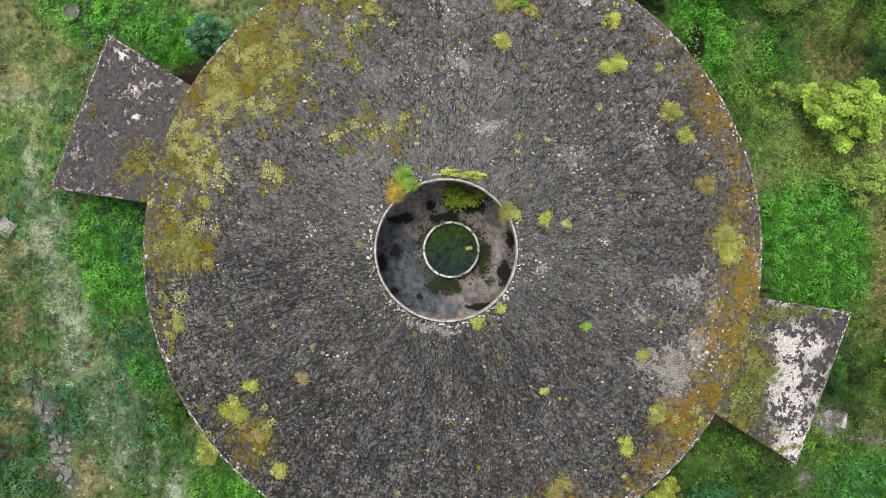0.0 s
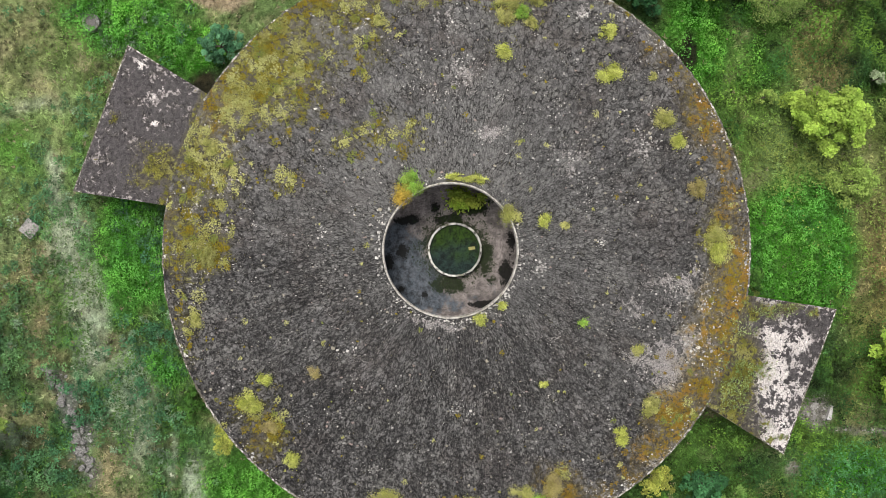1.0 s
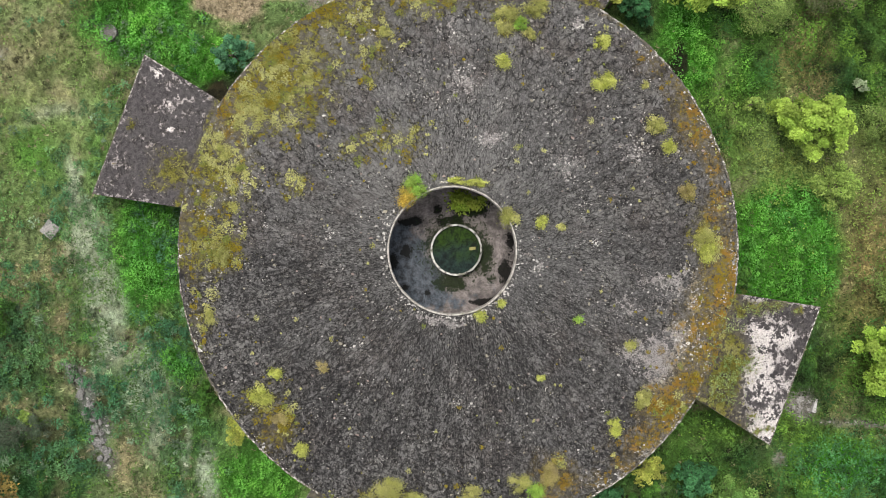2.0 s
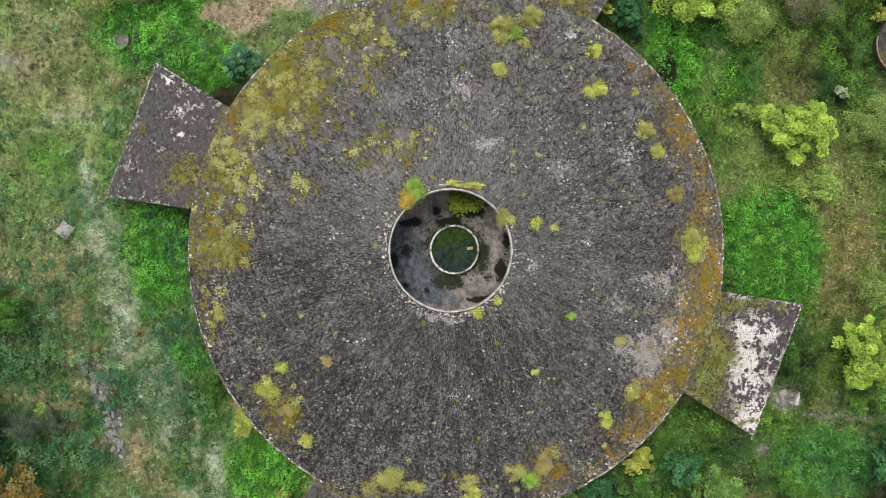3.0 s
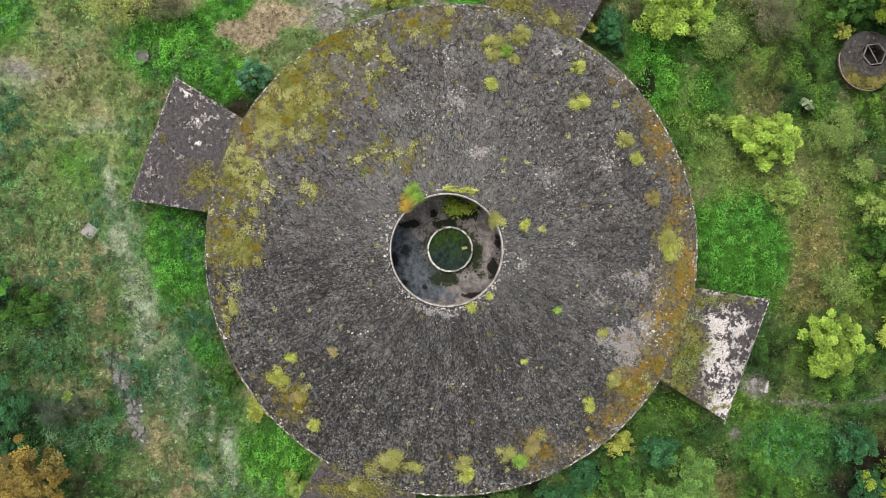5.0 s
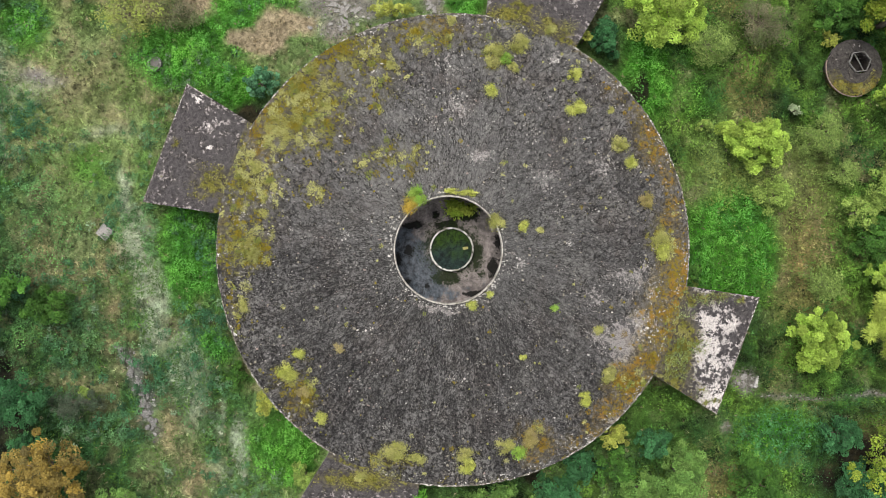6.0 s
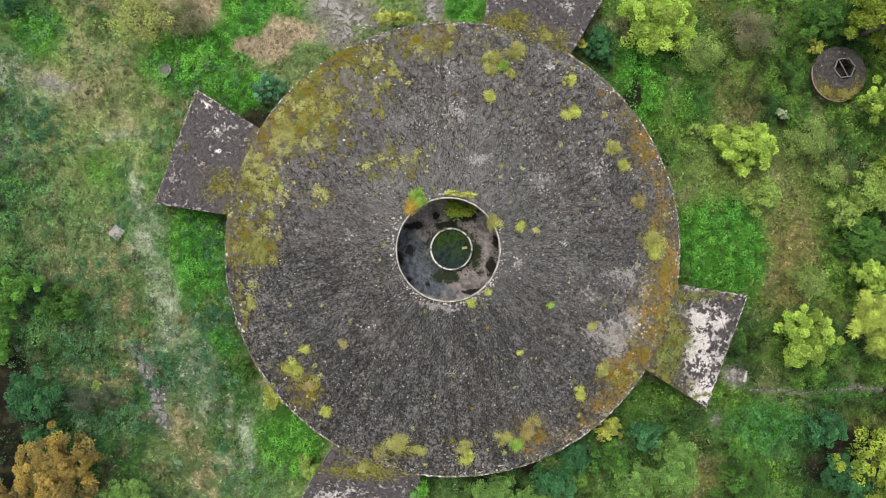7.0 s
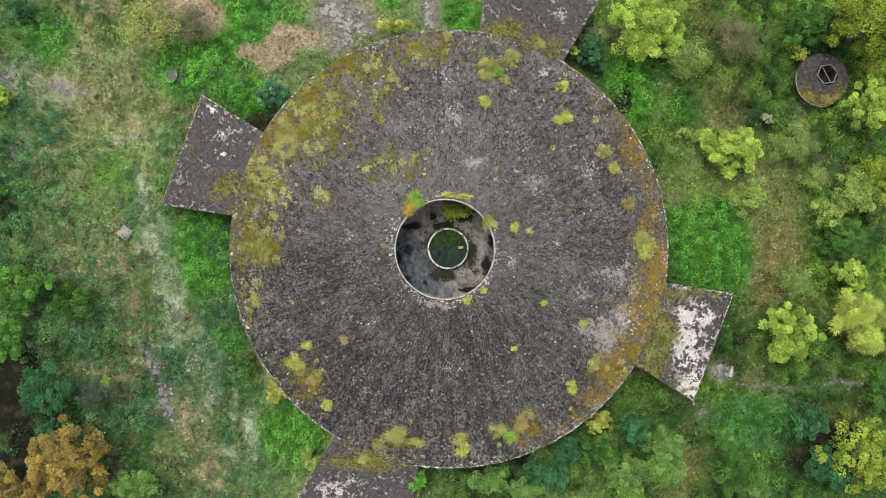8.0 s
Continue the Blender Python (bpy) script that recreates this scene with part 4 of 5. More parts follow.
# ---------------- leaves ----------------
def leaf_quads(p, length, width, rng, flat=0.7, yaw=None, fold=0.25):
    """Four-cornered leaves at the places p, turned at random; flat: 1 lies level, 0 stands anyhow."""
    n = len(p)
    yaw = rng.uniform(0, 2 * np.pi, n) if yaw is None else yaw
    pitch, roll = rng.normal(0.1, 1.1 * (1 - flat) + 0.12, n), rng.normal(0, 1.1 * (1 - flat) + 0.12, n)
    d = np.stack((np.cos(yaw) * np.cos(pitch), np.sin(yaw) * np.cos(pitch), np.sin(pitch)), 1)
    side = np.stack((-np.sin(yaw) * np.cos(roll), np.cos(yaw) * np.cos(roll), np.sin(roll)), 1)
    up = np.cross(d, side)
    L, Wd = np.broadcast_to(length, n)[:, None], np.broadcast_to(width, n)[:, None]
    v = np.stack((p - d * L * 0.5, p + side * Wd * 0.5 + up * L * fold * 0.3, p + d * L * 0.5, p - side * Wd * 0.5 + up * L * fold * 0.3), 1)
    return v.reshape(-1, 3), np.arange(4 * n).reshape(n, 4)


def crown_points(rx, ry, low, high, lobes, per_lobe, leaves, rng, spread=0.30):
    """Leaf places in clumps upon lobes, denser on top, with an uneven outline; and each leaf's clump number."""
    centres = []
    for k in range(lobes):
        a, r = 2.4 * k + rng.uniform(-0.5, 0.5), math.sqrt((k + 0.5) / lobes) * 0.72 * rng.uniform(0.9, 1.08)
        top = low + (high - low) * (1 - 0.75 * r * r) * rng.uniform(0.82, 1.0)
        for _ in range(per_lobe):
            q = np.clip(rng.normal(0, 0.15, 2), -0.28, 0.28)
            centres.append((rx * (r * math.cos(a) + q[0]), ry * (r * math.sin(a) + q[1]), top - abs(rng.normal(0, 0.26)) * (high - low)))
    centres = np.array(centres)
    pick = rng.integers(0, len(centres), leaves)
    size = spread * 0.5 * (rx + ry) * rng.uniform(0.5, 1.0, len(centres))
    off = rng.normal(0, 1, (leaves, 3))
    off /= np.linalg.norm(off, axis=1)[:, None]
    off[:, 2] = np.abs(off[:, 2]) * 0.9 - 0.2
    p = centres[pick] + off * (size[pick] * rng.uniform(0.55, 1.0, leaves))[:, None]
    return p, pick, centres


KINDS = {
    # leaf colour, second colour, leaf length, width, leaves for a square metre, flatness, clump size
    "lime": ((0.37, 0.51, 0.085), (0.25, 0.40, 0.055), 0.24, 0.18, 300, 0.45, 0.24),
    "feathery": ((0.43, 0.52, 0.10), (0.34, 0.44, 0.07), 0.5, 0.04, 560, 0.55, 0.30),
    "pale": ((0.27, 0.37, 0.085), (0.20, 0.31, 0.06), 0.20, 0.13, 170, 0.5, 0.30),
    "soft": ((0.25, 0.35, 0.09), (0.18, 0.27, 0.065), 0.17, 0.09, 150, 0.5, 0.34),
    "sparse": ((0.16, 0.25, 0.03), (0.30, 0.38, 0.05), 0.26, 0.18, 95, 0.45, 0.20),
    "green": ((0.115, 0.19, 0.016), (0.26, 0.33, 0.034), 0.28, 0.19, 190, 0.45, 0.26),
    "leafy": ((0.075, 0.215, 0.032), (0.12, 0.28, 0.045), 0.24, 0.17, 200, 0.45, 0.26),
    "dark": ((0.085, 0.20, 0.03), (0.045, 0.12, 0.02), 0.20, 0.14, 210, 0.45, 0.28),
    "mid": ((0.11, 0.225, 0.05), (0.175, 0.30, 0.07), 0.20, 0.13, 210, 0.45, 0.28),
    "bluish": ((0.060, 0.185, 0.068), (0.035, 0.12, 0.04), 0.24, 0.16, 190, 0.45, 0.28),
    "ochre": ((0.37, 0.26, 0.055), (0.19, 0.155, 0.055), 0.26, 0.15, 165, 0.4, 0.19),
    "greyish": ((0.11, 0.14, 0.09), (0.06, 0.09, 0.05), 0.14, 0.08, 240, 0.4, 0.30),
    "thin": ((0.34, 0.42, 0.08), (0.26, 0.26, 0.10), 0.18, 0.12, 60, 0.5, 0.30),
    "withered": ((0.22, 0.18, 0.12), (0.12, 0.18, 0.055), 0.15, 0.08, 190, 0.4, 0.34),
    "rosette": ((0.14, 0.32, 0.16), (0.06, 0.19, 0.085), 0.22, 0.13, 260, 0.5, 0.22),
    "golden": ((0.45, 0.47, 0.10), (0.30, 0.35, 0.06), 0.16, 0.10, 260, 0.45, 0.30),
    "fern": ((0.12, 0.36, 0.035), (0.10, 0.28, 0.03), 0.55, 0.06, 120, 0.6, 0.25),
    "whitish": ((0.38, 0.44, 0.28), (0.26, 0.34, 0.18), 0.14, 0.10, 260, 0.5, 0.30),
}


def limb(bm, a, b, r0, r1, sides=6):
    a, b = Vector(a), Vector(b)
    q = (b - a).to_track_quat("Z", "Y").to_matrix()
    rows = []
    for p, r in ((a, r0), (b, r1)):
        rows.append([bm.verts.new(p + q @ Vector((r * math.cos(2 * math.pi * k / sides), r * math.sin(2 * math.pi * k / sides), 0))) for k in range(sides)])
    for k in range(sides):
        bm.faces.new((rows[0][k], rows[0][(k + 1) % sides], rows[1][(k + 1) % sides], rows[1][k]))
    bm.faces.new(rows[1])
    bm.faces.new(rows[0][::-1])


def plant(name, x, y, rx, ry, mid, kind, label, category, seed, group=""):
    """A tree or shrub: tapered trunk, limbs to its lobes, and a crown of leaves."""
    rng = np.random.default_rng(seed)
    first, second, length, width, density, flat, clump = KINDS[kind]
    rx, ry = rx * 1.1, ry * 1.1
    if kind not in ("feathery", "fern"):
        length, width, density = length * 0.66, width * 0.66, density * 2.1
    base = float(ground_z(np.array(x), np.array(y))) - 0.05
    thing = empty_thing(name, x, y, base, label, category, group)
    r = 0.5 * (rx + ry)
    low, high = max(0.15, mid - 0.75 * r), mid + 0.65 * r
    lobes = int(np.clip(5 + 4.5 * r, 6, 19))
    count = int(min(16000, density * math.pi * rx * ry * 1.15 + 120))
    p, pick, centres = crown_points(rx, ry, low, high, lobes, 6, count, rng, clump * 0.86)
    shade = rng.uniform(0, 1, len(centres))[pick]
    colour = np.array(first) * (1 - shade)[:, None] + np.array(second) * shade[:, None]
    colour = colour * (rng.uniform(0.5, 1.25, len(centres))[pick])[:, None] * rng.uniform(0.88, 1.12, (count, 1))
    size = rng.uniform(0.7, 1.25, count)
    if kind in ("feathery", "fern"):
        yaw = np.arctan2(p[:, 1] - centres[pick, 1], p[:, 0] - centres[pick, 0]) + rng.normal(0, 0.3, count)
    else:
        yaw = None
    v, f = leaf_quads(p, length * size, width * size, rng, min(0.75, flat + 0.18), yaw)
    put("crown", array_mesh("crown", v, f, tone=np.repeat(colour, 4, 0)), LEAF, thing)
    bm = bmesh.new()
    fork = Vector((0, 0, low + 0.25 * (high - low)))
    trunk = 0.035 + 0.045 * r
    limb(bm, (0, 0, -0.1), fork, trunk * 1.3, trunk * 0.8, 8)
    for k in range(0, len(centres), 6):
        c = Vector(centres[k:k + 6].mean(0))
        elbow = fork.lerp(c, 0.5) + Vector((0, 0, -0.08 * r))
        limb(bm, fork, elbow, trunk * 0.55, trunk * 0.35)
        limb(bm, elbow, c, trunk * 0.35, trunk * 0.12)
    part("trunk", bm, BARK, thing, smooth=True)
    return thing


LIME = [(16.4, 17.4, 3.11, 2.68, 2.7), (23.3, 7.9, 2.75, 1.9, 2.0), (27.58, -6.74, 2.37, 2.37, 2.8), (32.6, -2.2, 1.5, 1.3, 2.4), (33.9, 11.3, 1.7, 2.2, 3.0), (-34.35, 11.94, 0.72, 0.99, 1.4)]
PALES = [(33.0, 4.2, 2.3, 1.8, 2.6), (31.0, 2.6, 1.6, 1.4, 2.0), (24.8, 4.0, 1.7, 1.4, 1.0), (-26.28, -10.56, 0.63, 0.54, 1.0), (-10.24, -16.75, 1.07, 0.99, 1.4), (19.59, 9.22, 0.72, 0.54, 1.1), (18.6, -2.6, 0.6, 0.6, 0.9)]
SOFT = [(28.4, 8.4, 2.0, 1.7, 1.1), (28.6, -2.8, 1.7, 1.5, 1.0), (19.8, 15.2, 2.1, 1.7, 1.2), (30.2, 5.6, 1.3, 1.2, 1.0)]
GREENS = [(33.3, 16.9, 3.3, 3.2, 4.2), (34.79, 5.24, 1.76, 2.2, 2.6)]
DARKS = [(31.3, 17.9, 1.6, 1.3, 1.8), (29.4, 17.7, 1.9, 1.8, 2.0), (-28.9, -4.2, 1.9, 1.5, 1.3), (-15.3, -9.2, 0.7, 1.0, 0.7), (22.82, -17.36, 2.28, 2.11, 2.7), (31.88, 0.8, 1.77, 1.77, 2.1), (18.61, -1.89, 0.81, 0.9, 1.3), (12.52, -16.14, 1.6, 1.33, 2.0), (35.02, -11.26, 1.76, 2.2, 2.6)]
MIDS = [(17.46, -16.65, 2.11, 2.28, 2.7), (14.71, -18.11, 1.77, 1.59, 2.1), (-23.59, -18.33, 1.98, 1.5, 2.4), (3.96, -18.32, 2.2, 1.14, 1.6), (24.62, -18.88, 1.77, 1.33, 2.1), (6.67, -19.15, 1.77, 0.89, 1.8)]
BLUES = [(-32.9, 18.9, 1.1, 0.9, 1.2), (29.56, -13.97, 1.86, 1.33, 1.8), (-30.6, -10.83, 2.11, 2.02, 2.5), (8.45, -18.05, 1.77, 1.42, 1.6), (12.1, 15.52, 1.15, 1.6, 1.4), (31.18, -17.47, 2.2, 1.76, 2.0), (10.24, -16.07, 1.77, 1.33, 1.5), (15.69, -14.39, 1.51, 1.24, 1.6), (-30.44, -14.11, 1.16, 0.98, 1.5)]
GOLDS = [(29.2, 15.7, 0.75, 0.7, 1.3), (12.64, -13.8, 1.07, 1.07, 1.9), (10.52, 15.56, 0.54, 0.45, 1.9), (-3.68, 17.61, 1.77, 0.62, 1.5), (-12.88, -11.38, 0.99, 1.07, 1.3)]
SEED = 100
for name, kind, rows, label, category in (
    ("tree", "lime", LIME, "young tree with bright lime-green foliage", "tree"),
    ("shrub", "pale", PALES, "pale green leafy shrub in rough grass", "shrub"),
    ("shrub", "soft", SOFT, "low olive-green shrub in rough grass", "shrub"),
    ("tree", "green", GREENS, "broad tree with dense green foliage", "tree"),
    ("tree", "sparse", [(33.0, -16.2, 3.3, 2.8, 3.6)], "open-crowned tree with yellow-green foliage and dark gaps", "tree"),
    ("tree", "leafy", [(-32.64, -2.98, 2.62, 1.96, 3.0), (-33.34, -6.95, 1.55, 1.77, 2.1), (-35.6, 4.2, 1.6, 2.0, 2.0)], "leafy fresh green tree at the meadow edge", "tree"),
    ("shrub", "dark", DARKS, "dark green bushy shrub in the undergrowth", "shrub"),
    ("shrub", "mid", MIDS, "mid-green dense shrub beside the bunker", "shrub"),
    ("shrub", "bluish", BLUES, "bluish dark-green shrub in the undergrowth", "shrub"),
    ("shrub", "golden", GOLDS, "yellow-green shrub beside the roof edge", "shrub"),
    ("tree", "feathery", [(32.95, -5.85, 2.09, 2.62, 3.0)], "tree with feathery pale lime foliage", "tree"),
    ("tree", "ochre", [(-28.0, -15.9, 3.5, 3.0, 3.6), (-32.4, -18.2, 2.6, 1.9, 2.8)], "tree with ochre autumn leaves", "tree"),
    ("shrub", "greyish", [(-26.78, -11.31, 2.03, 1.23, 1.6)], "grey-green twiggy shrub in rough grass", "shrub"),
    ("shrub", "thin", [(-22.71, 17.39, 2.82, 2.17, 2.0)], "sparse yellowish shrub over dry grass", "shrub"),
    ("shrub", "withered", [(-19.65, 17.54, 2.41, 1.75, 0.9), (23.77, 16.75, 2.2, 1.85, 1.8)], "withered brownish shrub over dry grass", "shrub"),
    ("shrub", "rosette", [(-13.21, 12.16, 1.34, 1.34, 1.7)], "blue-green shrub with rosette leaves against the bunker", "shrub"),
    ("fern", "fern", [(-1.95, -18.2, 0.75, 0.95, 2.6)], "bright green spiky fern beside the annex roof", "fern"),
    ("shrub", "whitish", [(26.51, 10.38, 0.63, 0.45, 1.0)], "small whitish flowering shrub", "shrub"),
):
    for row in rows:
        SEED += 1
        plant(name, *row, kind, label, category, SEED)

# ---------------- plants on the roof ----------------
SEDUM = [
    (3.4, 11.13, 0.49, 0.49), (9.32, 12.28, 0.55, 0.55), (9.31, 10.07, 0.79, 0.67), (13.35, 6.09, 0.49, 0.55), (15.63, -0.18, 0.61, 0.73),
    (5.6, -7.69, 0.27, 0.27), (2.01, -3.91, 0.4, 0.37), (3.2, -3.15, 0.3, 0.3), (0.65, 4.01, 0.61, 0.21), (1.71, 3.89, 0.67, 0.27),
    (-11.04, -8.72, 0.79, 0.67), (-10.19, -7.33, 0.43, 0.43), (-8.68, -11.97, 0.52, 0.52), (9.99, -10.69, 0.55, 0.55), (5.62, 1.57, 0.37, 0.49), (1.62, -15.38, 0.65, 0.65),
]
PALE_TUFT = [
    (12.53, 7.38, 0.67, 0.61), (15.48, 0.74, 0.79, 0.55), (3.79, 1.97, 0.61, 0.73), (-13.3, -0.45, 0.55, 0.67), (-13.31, 5.77, 0.43, 0.55),
    (11.86, -9.03, 0.73, 0.67), (11.01, -5.88, 0.49, 0.37), (6.81, 1.35, 0.27, 0.27), (-3.61, 12.94, 0.46, 0.37), (-14.05, -3.93, 0.43, 0.61),
    (4.94, 12.81, 0.43, 0.43), (11.92, 9.83, 0.27, 0.27), (3.57, 13.68, 0.86, 0.95), (5.43, 14.42, 0.78, 0.78), (-3.47, -14.26, 0.95, 0.78),
    (-1.96, -14.92, 0.69, 0.43), (1.49, -14.64, 0.69, 0.52), (4.31, -13.97, 0.69, 0.6), (0.47, 16.21, 0.39, 0.39), (0.47, 15.05, 0.34, 0.34),
    (7.69, 15.51, 0.43, 0.43), (-5.84, -16.18, 0.52, 0.52),
]
GREEN_TUFT = [(7.87, -4.17, 0.34, 0.34), (-1.85, 3.71, 0.73, 0.79), (4.35, 13.43, 0.6, 0.43), (5.26, -14.54, 0.6, 0.52)]
DRY_TUFT = [(14.42, 3.34, 0.61, 0.55), (-7.41, -6.98, 0.43, 0.37), (-9.83, -10.06, 0.61, 0.49), (6.04, -13.47, 0.6, 0.78)]
ORANGE_TUFT = [(-2.4, 3.1, 0.61, 0.67)]


def tuft(x, y, rx, ry, first, second, label, seed, density=900, z=None, leaf=(0.075, 0.035)):
    """A low cushion plant with small leaves and short stems."""
    rng = np.random.default_rng(seed)
    rx, ry = rx * 1.18, ry * 1.18
    z = float(roof_z(np.array(x), np.array(y))) if z is None else z
    thing = empty_thing("roof_plant", x, y, z, label, "plant", "plants on the roof")
    count = int(density * math.pi * rx * ry * 1.9 + 90)
    lobes = int(rng.integers(8, 15))
    la, lr, ls = rng.uniform(0, 2 * np.pi, lobes), np.sqrt(rng.uniform(0, 1, lobes)) * 0.6, rng.uniform(0.2, 0.5, lobes)
    pick = rng.choice(lobes, count, p=ls / ls.sum())
    a = rng.uniform(0, 2 * np.pi, count)
    reach = np.abs(rng.normal(0, 0.62, count))
    qx, qy = lr[pick] * np.cos(la[pick]) + ls[pick] * reach * np.cos(a), lr[pick] * np.sin(la[pick]) + ls[pick] * reach * np.sin(a)
    h = 0.5 * 0.5 * (rx + ry)
    zz = h * np.clip(1 - 0.6 * reach ** 2, 0, 1) * rng.uniform(0.35, 1.0, count) * (0.55 + 1.4 * ls[pick]) + 0.02
    p = np.stack((rx * qx, ry * qy, zz), 1)
    s = np.clip(rng.uniform(0, 1, lobes)[pick] + rng.normal(0, 0.2, count), 0, 1)[:, None]
    colour = (np.array(first) * (1 - s) + np.array(second) * s) * (rng.uniform(0.75, 1.2, lobes)[pick])[:, None] * rng.uniform(0.75, 1.25, (count, 1))
    size = rng.uniform(0.6, 1.5, count)
    v, f = leaf_quads(p, leaf[0] * size, leaf[1] * size, rng, 0.6, a + rng.normal(0, 1.2, count))
    put("foliage", array_mesh("foliage", v, f, tone=np.repeat(colour, 4, 0)), MOSS_LEAF, thing)
    bm = bmesh.new()
    for k in range(9):
        b = 2 * math.pi * k / 9 + rng.uniform(-0.3, 0.3)
        limb(bm, (0, 0, -0.03), (rx * 0.55 * math.cos(b), ry * 0.55 * math.sin(b), h * 0.5), 0.02, 0.008, 5)
    part("rootstock", bm, BARK, thing)


for rows, first, second, label in (
    (SEDUM, (0.47, 0.49, 0.13), (0.31, 0.345, 0.06), "yellow-green cushion plant growing on the roof"),
    (PALE_TUFT, (0.41, 0.395, 0.14), (0.26, 0.27, 0.068), "pale olive tuft growing on the roof"),
    (GREEN_TUFT, (0.19, 0.36, 0.05), (0.29, 0.41, 0.075), "fresh green weed growing on the roof"),
    (DRY_TUFT, (0.34, 0.28, 0.13), (0.27, 0.235, 0.07), "dry straw-coloured tuft on the roof"),
    (ORANGE_TUFT, (0.46, 0.30, 0.05), (0.38, 0.33, 0.06), "orange-tinged tuft beside the opening"),
):
    for row in rows:
        SEED += 1
        tuft(*row, first, second, label, SEED)
SEED += 1
tuft(1.55, 3.13, 1.15, 0.75, (0.24, 0.36, 0.04), (0.40, 0.45, 0.07), "leafy weed growing on the chamber floor", SEED, 260, 0.03, (0.2, 0.1))

# moss cushions and lichen flakes over the roofs
rng = np.random.default_rng(7)


def on_roof(n):
    a, r = rng.uniform(0, 2 * np.pi, n), np.sqrt(rng.uniform((HOLE_R + 0.25) ** 2, (ROOF_R - 0.1) ** 2, n))
    x, y = ROOF_X + r * np.cos(a), ROOF_Y + r * np.sin(a)
    ok = np.hypot(x - HOLE_X, y - HOLE_Y) > HOLE_R + 0.2
    return x[ok], y[ok]


def flakes(x, y, z, size, height, colour, sides=6):
    """Low uneven stones or flakes, one fan each."""
    n = len(x)
    a = np.arange(sides) * 2 * np.pi / sides + rng.uniform(0, 6.28, (n, 1))
    r = size[:, None] * rng.uniform(0.45, 1.3, (n, sides))
    ring = np.stack((x[:, None] + r * np.cos(a), y[:, None] + r * np.sin(a) * rng.uniform(0.6, 1, (n, 1)), np.repeat((z - 0.02)[:, None], sides, 1)), 2)
    top = np.stack((x, y, z + height), 1)[:, None]
    v = np.concatenate((ring, top), 1).reshape(-1, 3)
    b = (np.arange(n) * (sides + 1))[:, None]
    k = np.arange(sides)
    f = np.stack((b + k, b + (k + 1) % sides, np.repeat(b + sides, sides, 1)), 2).reshape(-1, 3)
    return v, f, np.repeat(colour, sides + 1, 0)


x, y = on_roof(34000)
patchy = np.clip((fbm(x, y, 1.0, 3, 113) - 0.42) * 7, 0, 1.6)
keep = rng.uniform(0, 1, len(x)) < 0.018 + patchy * (0.022 + 1.5 * fbm(x, y, 1.6, 3, 101) ** 5 + 0.6 * blotches(x, y, PALE, 0.7, 63) + 0.34 * blotches(x, y, MOSS, 1.0, 51) + 0.45 * blotches(x, y, RUST, 1.0, 57) + 1.6 * (np.hypot(x - HOLE_X, y - HOLE_Y) < HOLE_R + 0.45) * fbm(x, y, 1.5, 2, 109) + 0.35 * np.clip((np.hypot(x - ROOF_X, y - ROOF_Y) - 15.2) / 1.2, 0, 1) * fbm(x, y, 1.2, 3, 103))
x, y = x[keep], y[keep]
size = np.clip(rng.lognormal(-3.3, 0.5, len(x)), 0.018, 0.13)
light = rng.uniform(0.30, 0.76, (len(x), 1)) * rng.uniform(0.75, 1.0, (len(x), 1))
light = light * np.where(size > 0.06, 0.72, 1)[:, None]
v, f, c = flakes(x, y, roof_z(x, y) + 0.01, size, size * 0.25, light * np.array((1.0, 0.94, 0.86)))
lichen = put("roof_lichen", array_mesh("roof_lichen", v, f, tone=c), STONE)
tagged(lichen, "scattered whitish lichen flakes and grit on the roof", "lichen", kind="stuff")

x, y = on_roof(620)
size = rng.uniform(0.04, 0.13, len(x))
v, f, c = flakes(x, y, roof_z(x, y) + 0.01, size, size * 0.12, rng.uniform(0.8, 1.15, (len(x), 1)) * np.where(rng.uniform(0, 1, (len(x), 1)) < 0.35, np.array((0.25, 0.19, 0.165)), np.array((0.25, 0.225, 0.17))), 9)
rosettes = put("roof_lichen_rosettes", array_mesh("roof_lichen_rosettes", v, f, tone=c), STONE)
tagged(rosettes, "beige lichen rosettes dotted over the roof", "lichen", kind="stuff")

# crusts of white lichen along the rim
a = rng.uniform(0, 2 * np.pi, 2200)
x, y = ROOF_X + (ROOF_R - 0.04 - np.abs(rng.normal(0, 0.32, 2200))) * np.cos(a), ROOF_Y + (ROOF_R - 0.04 - np.abs(rng.normal(0, 0.32, 2200))) * np.sin(a)
keep = (fbm(x, y, 1.1, 3, 117) > 0.60 - 0.05 * ((y < -7) & (x > 5))) & (np.hypot(x - ROOF_X, y - ROOF_Y) < ROOF_R - 0.03)
x, y = x[keep], y[keep]
size = np.clip(rng.lognormal(-3.1, 0.45, len(x)), 0.02, 0.13)
# stones and crusts round the opening, thickest on its south side
a = rng.normal(-1.6, 1.4, 300)
r = HOLE_R + 0.12 + np.abs(rng.normal(0, 0.2, 300))
x, y = np.concatenate((x, HOLE_X + r * np.cos(a))), np.concatenate((y, HOLE_Y + r * np.sin(a)))
size = np.concatenate((size, np.clip(rng.lognormal(-3.1, 0.5, 300), 0.02, 0.11)))
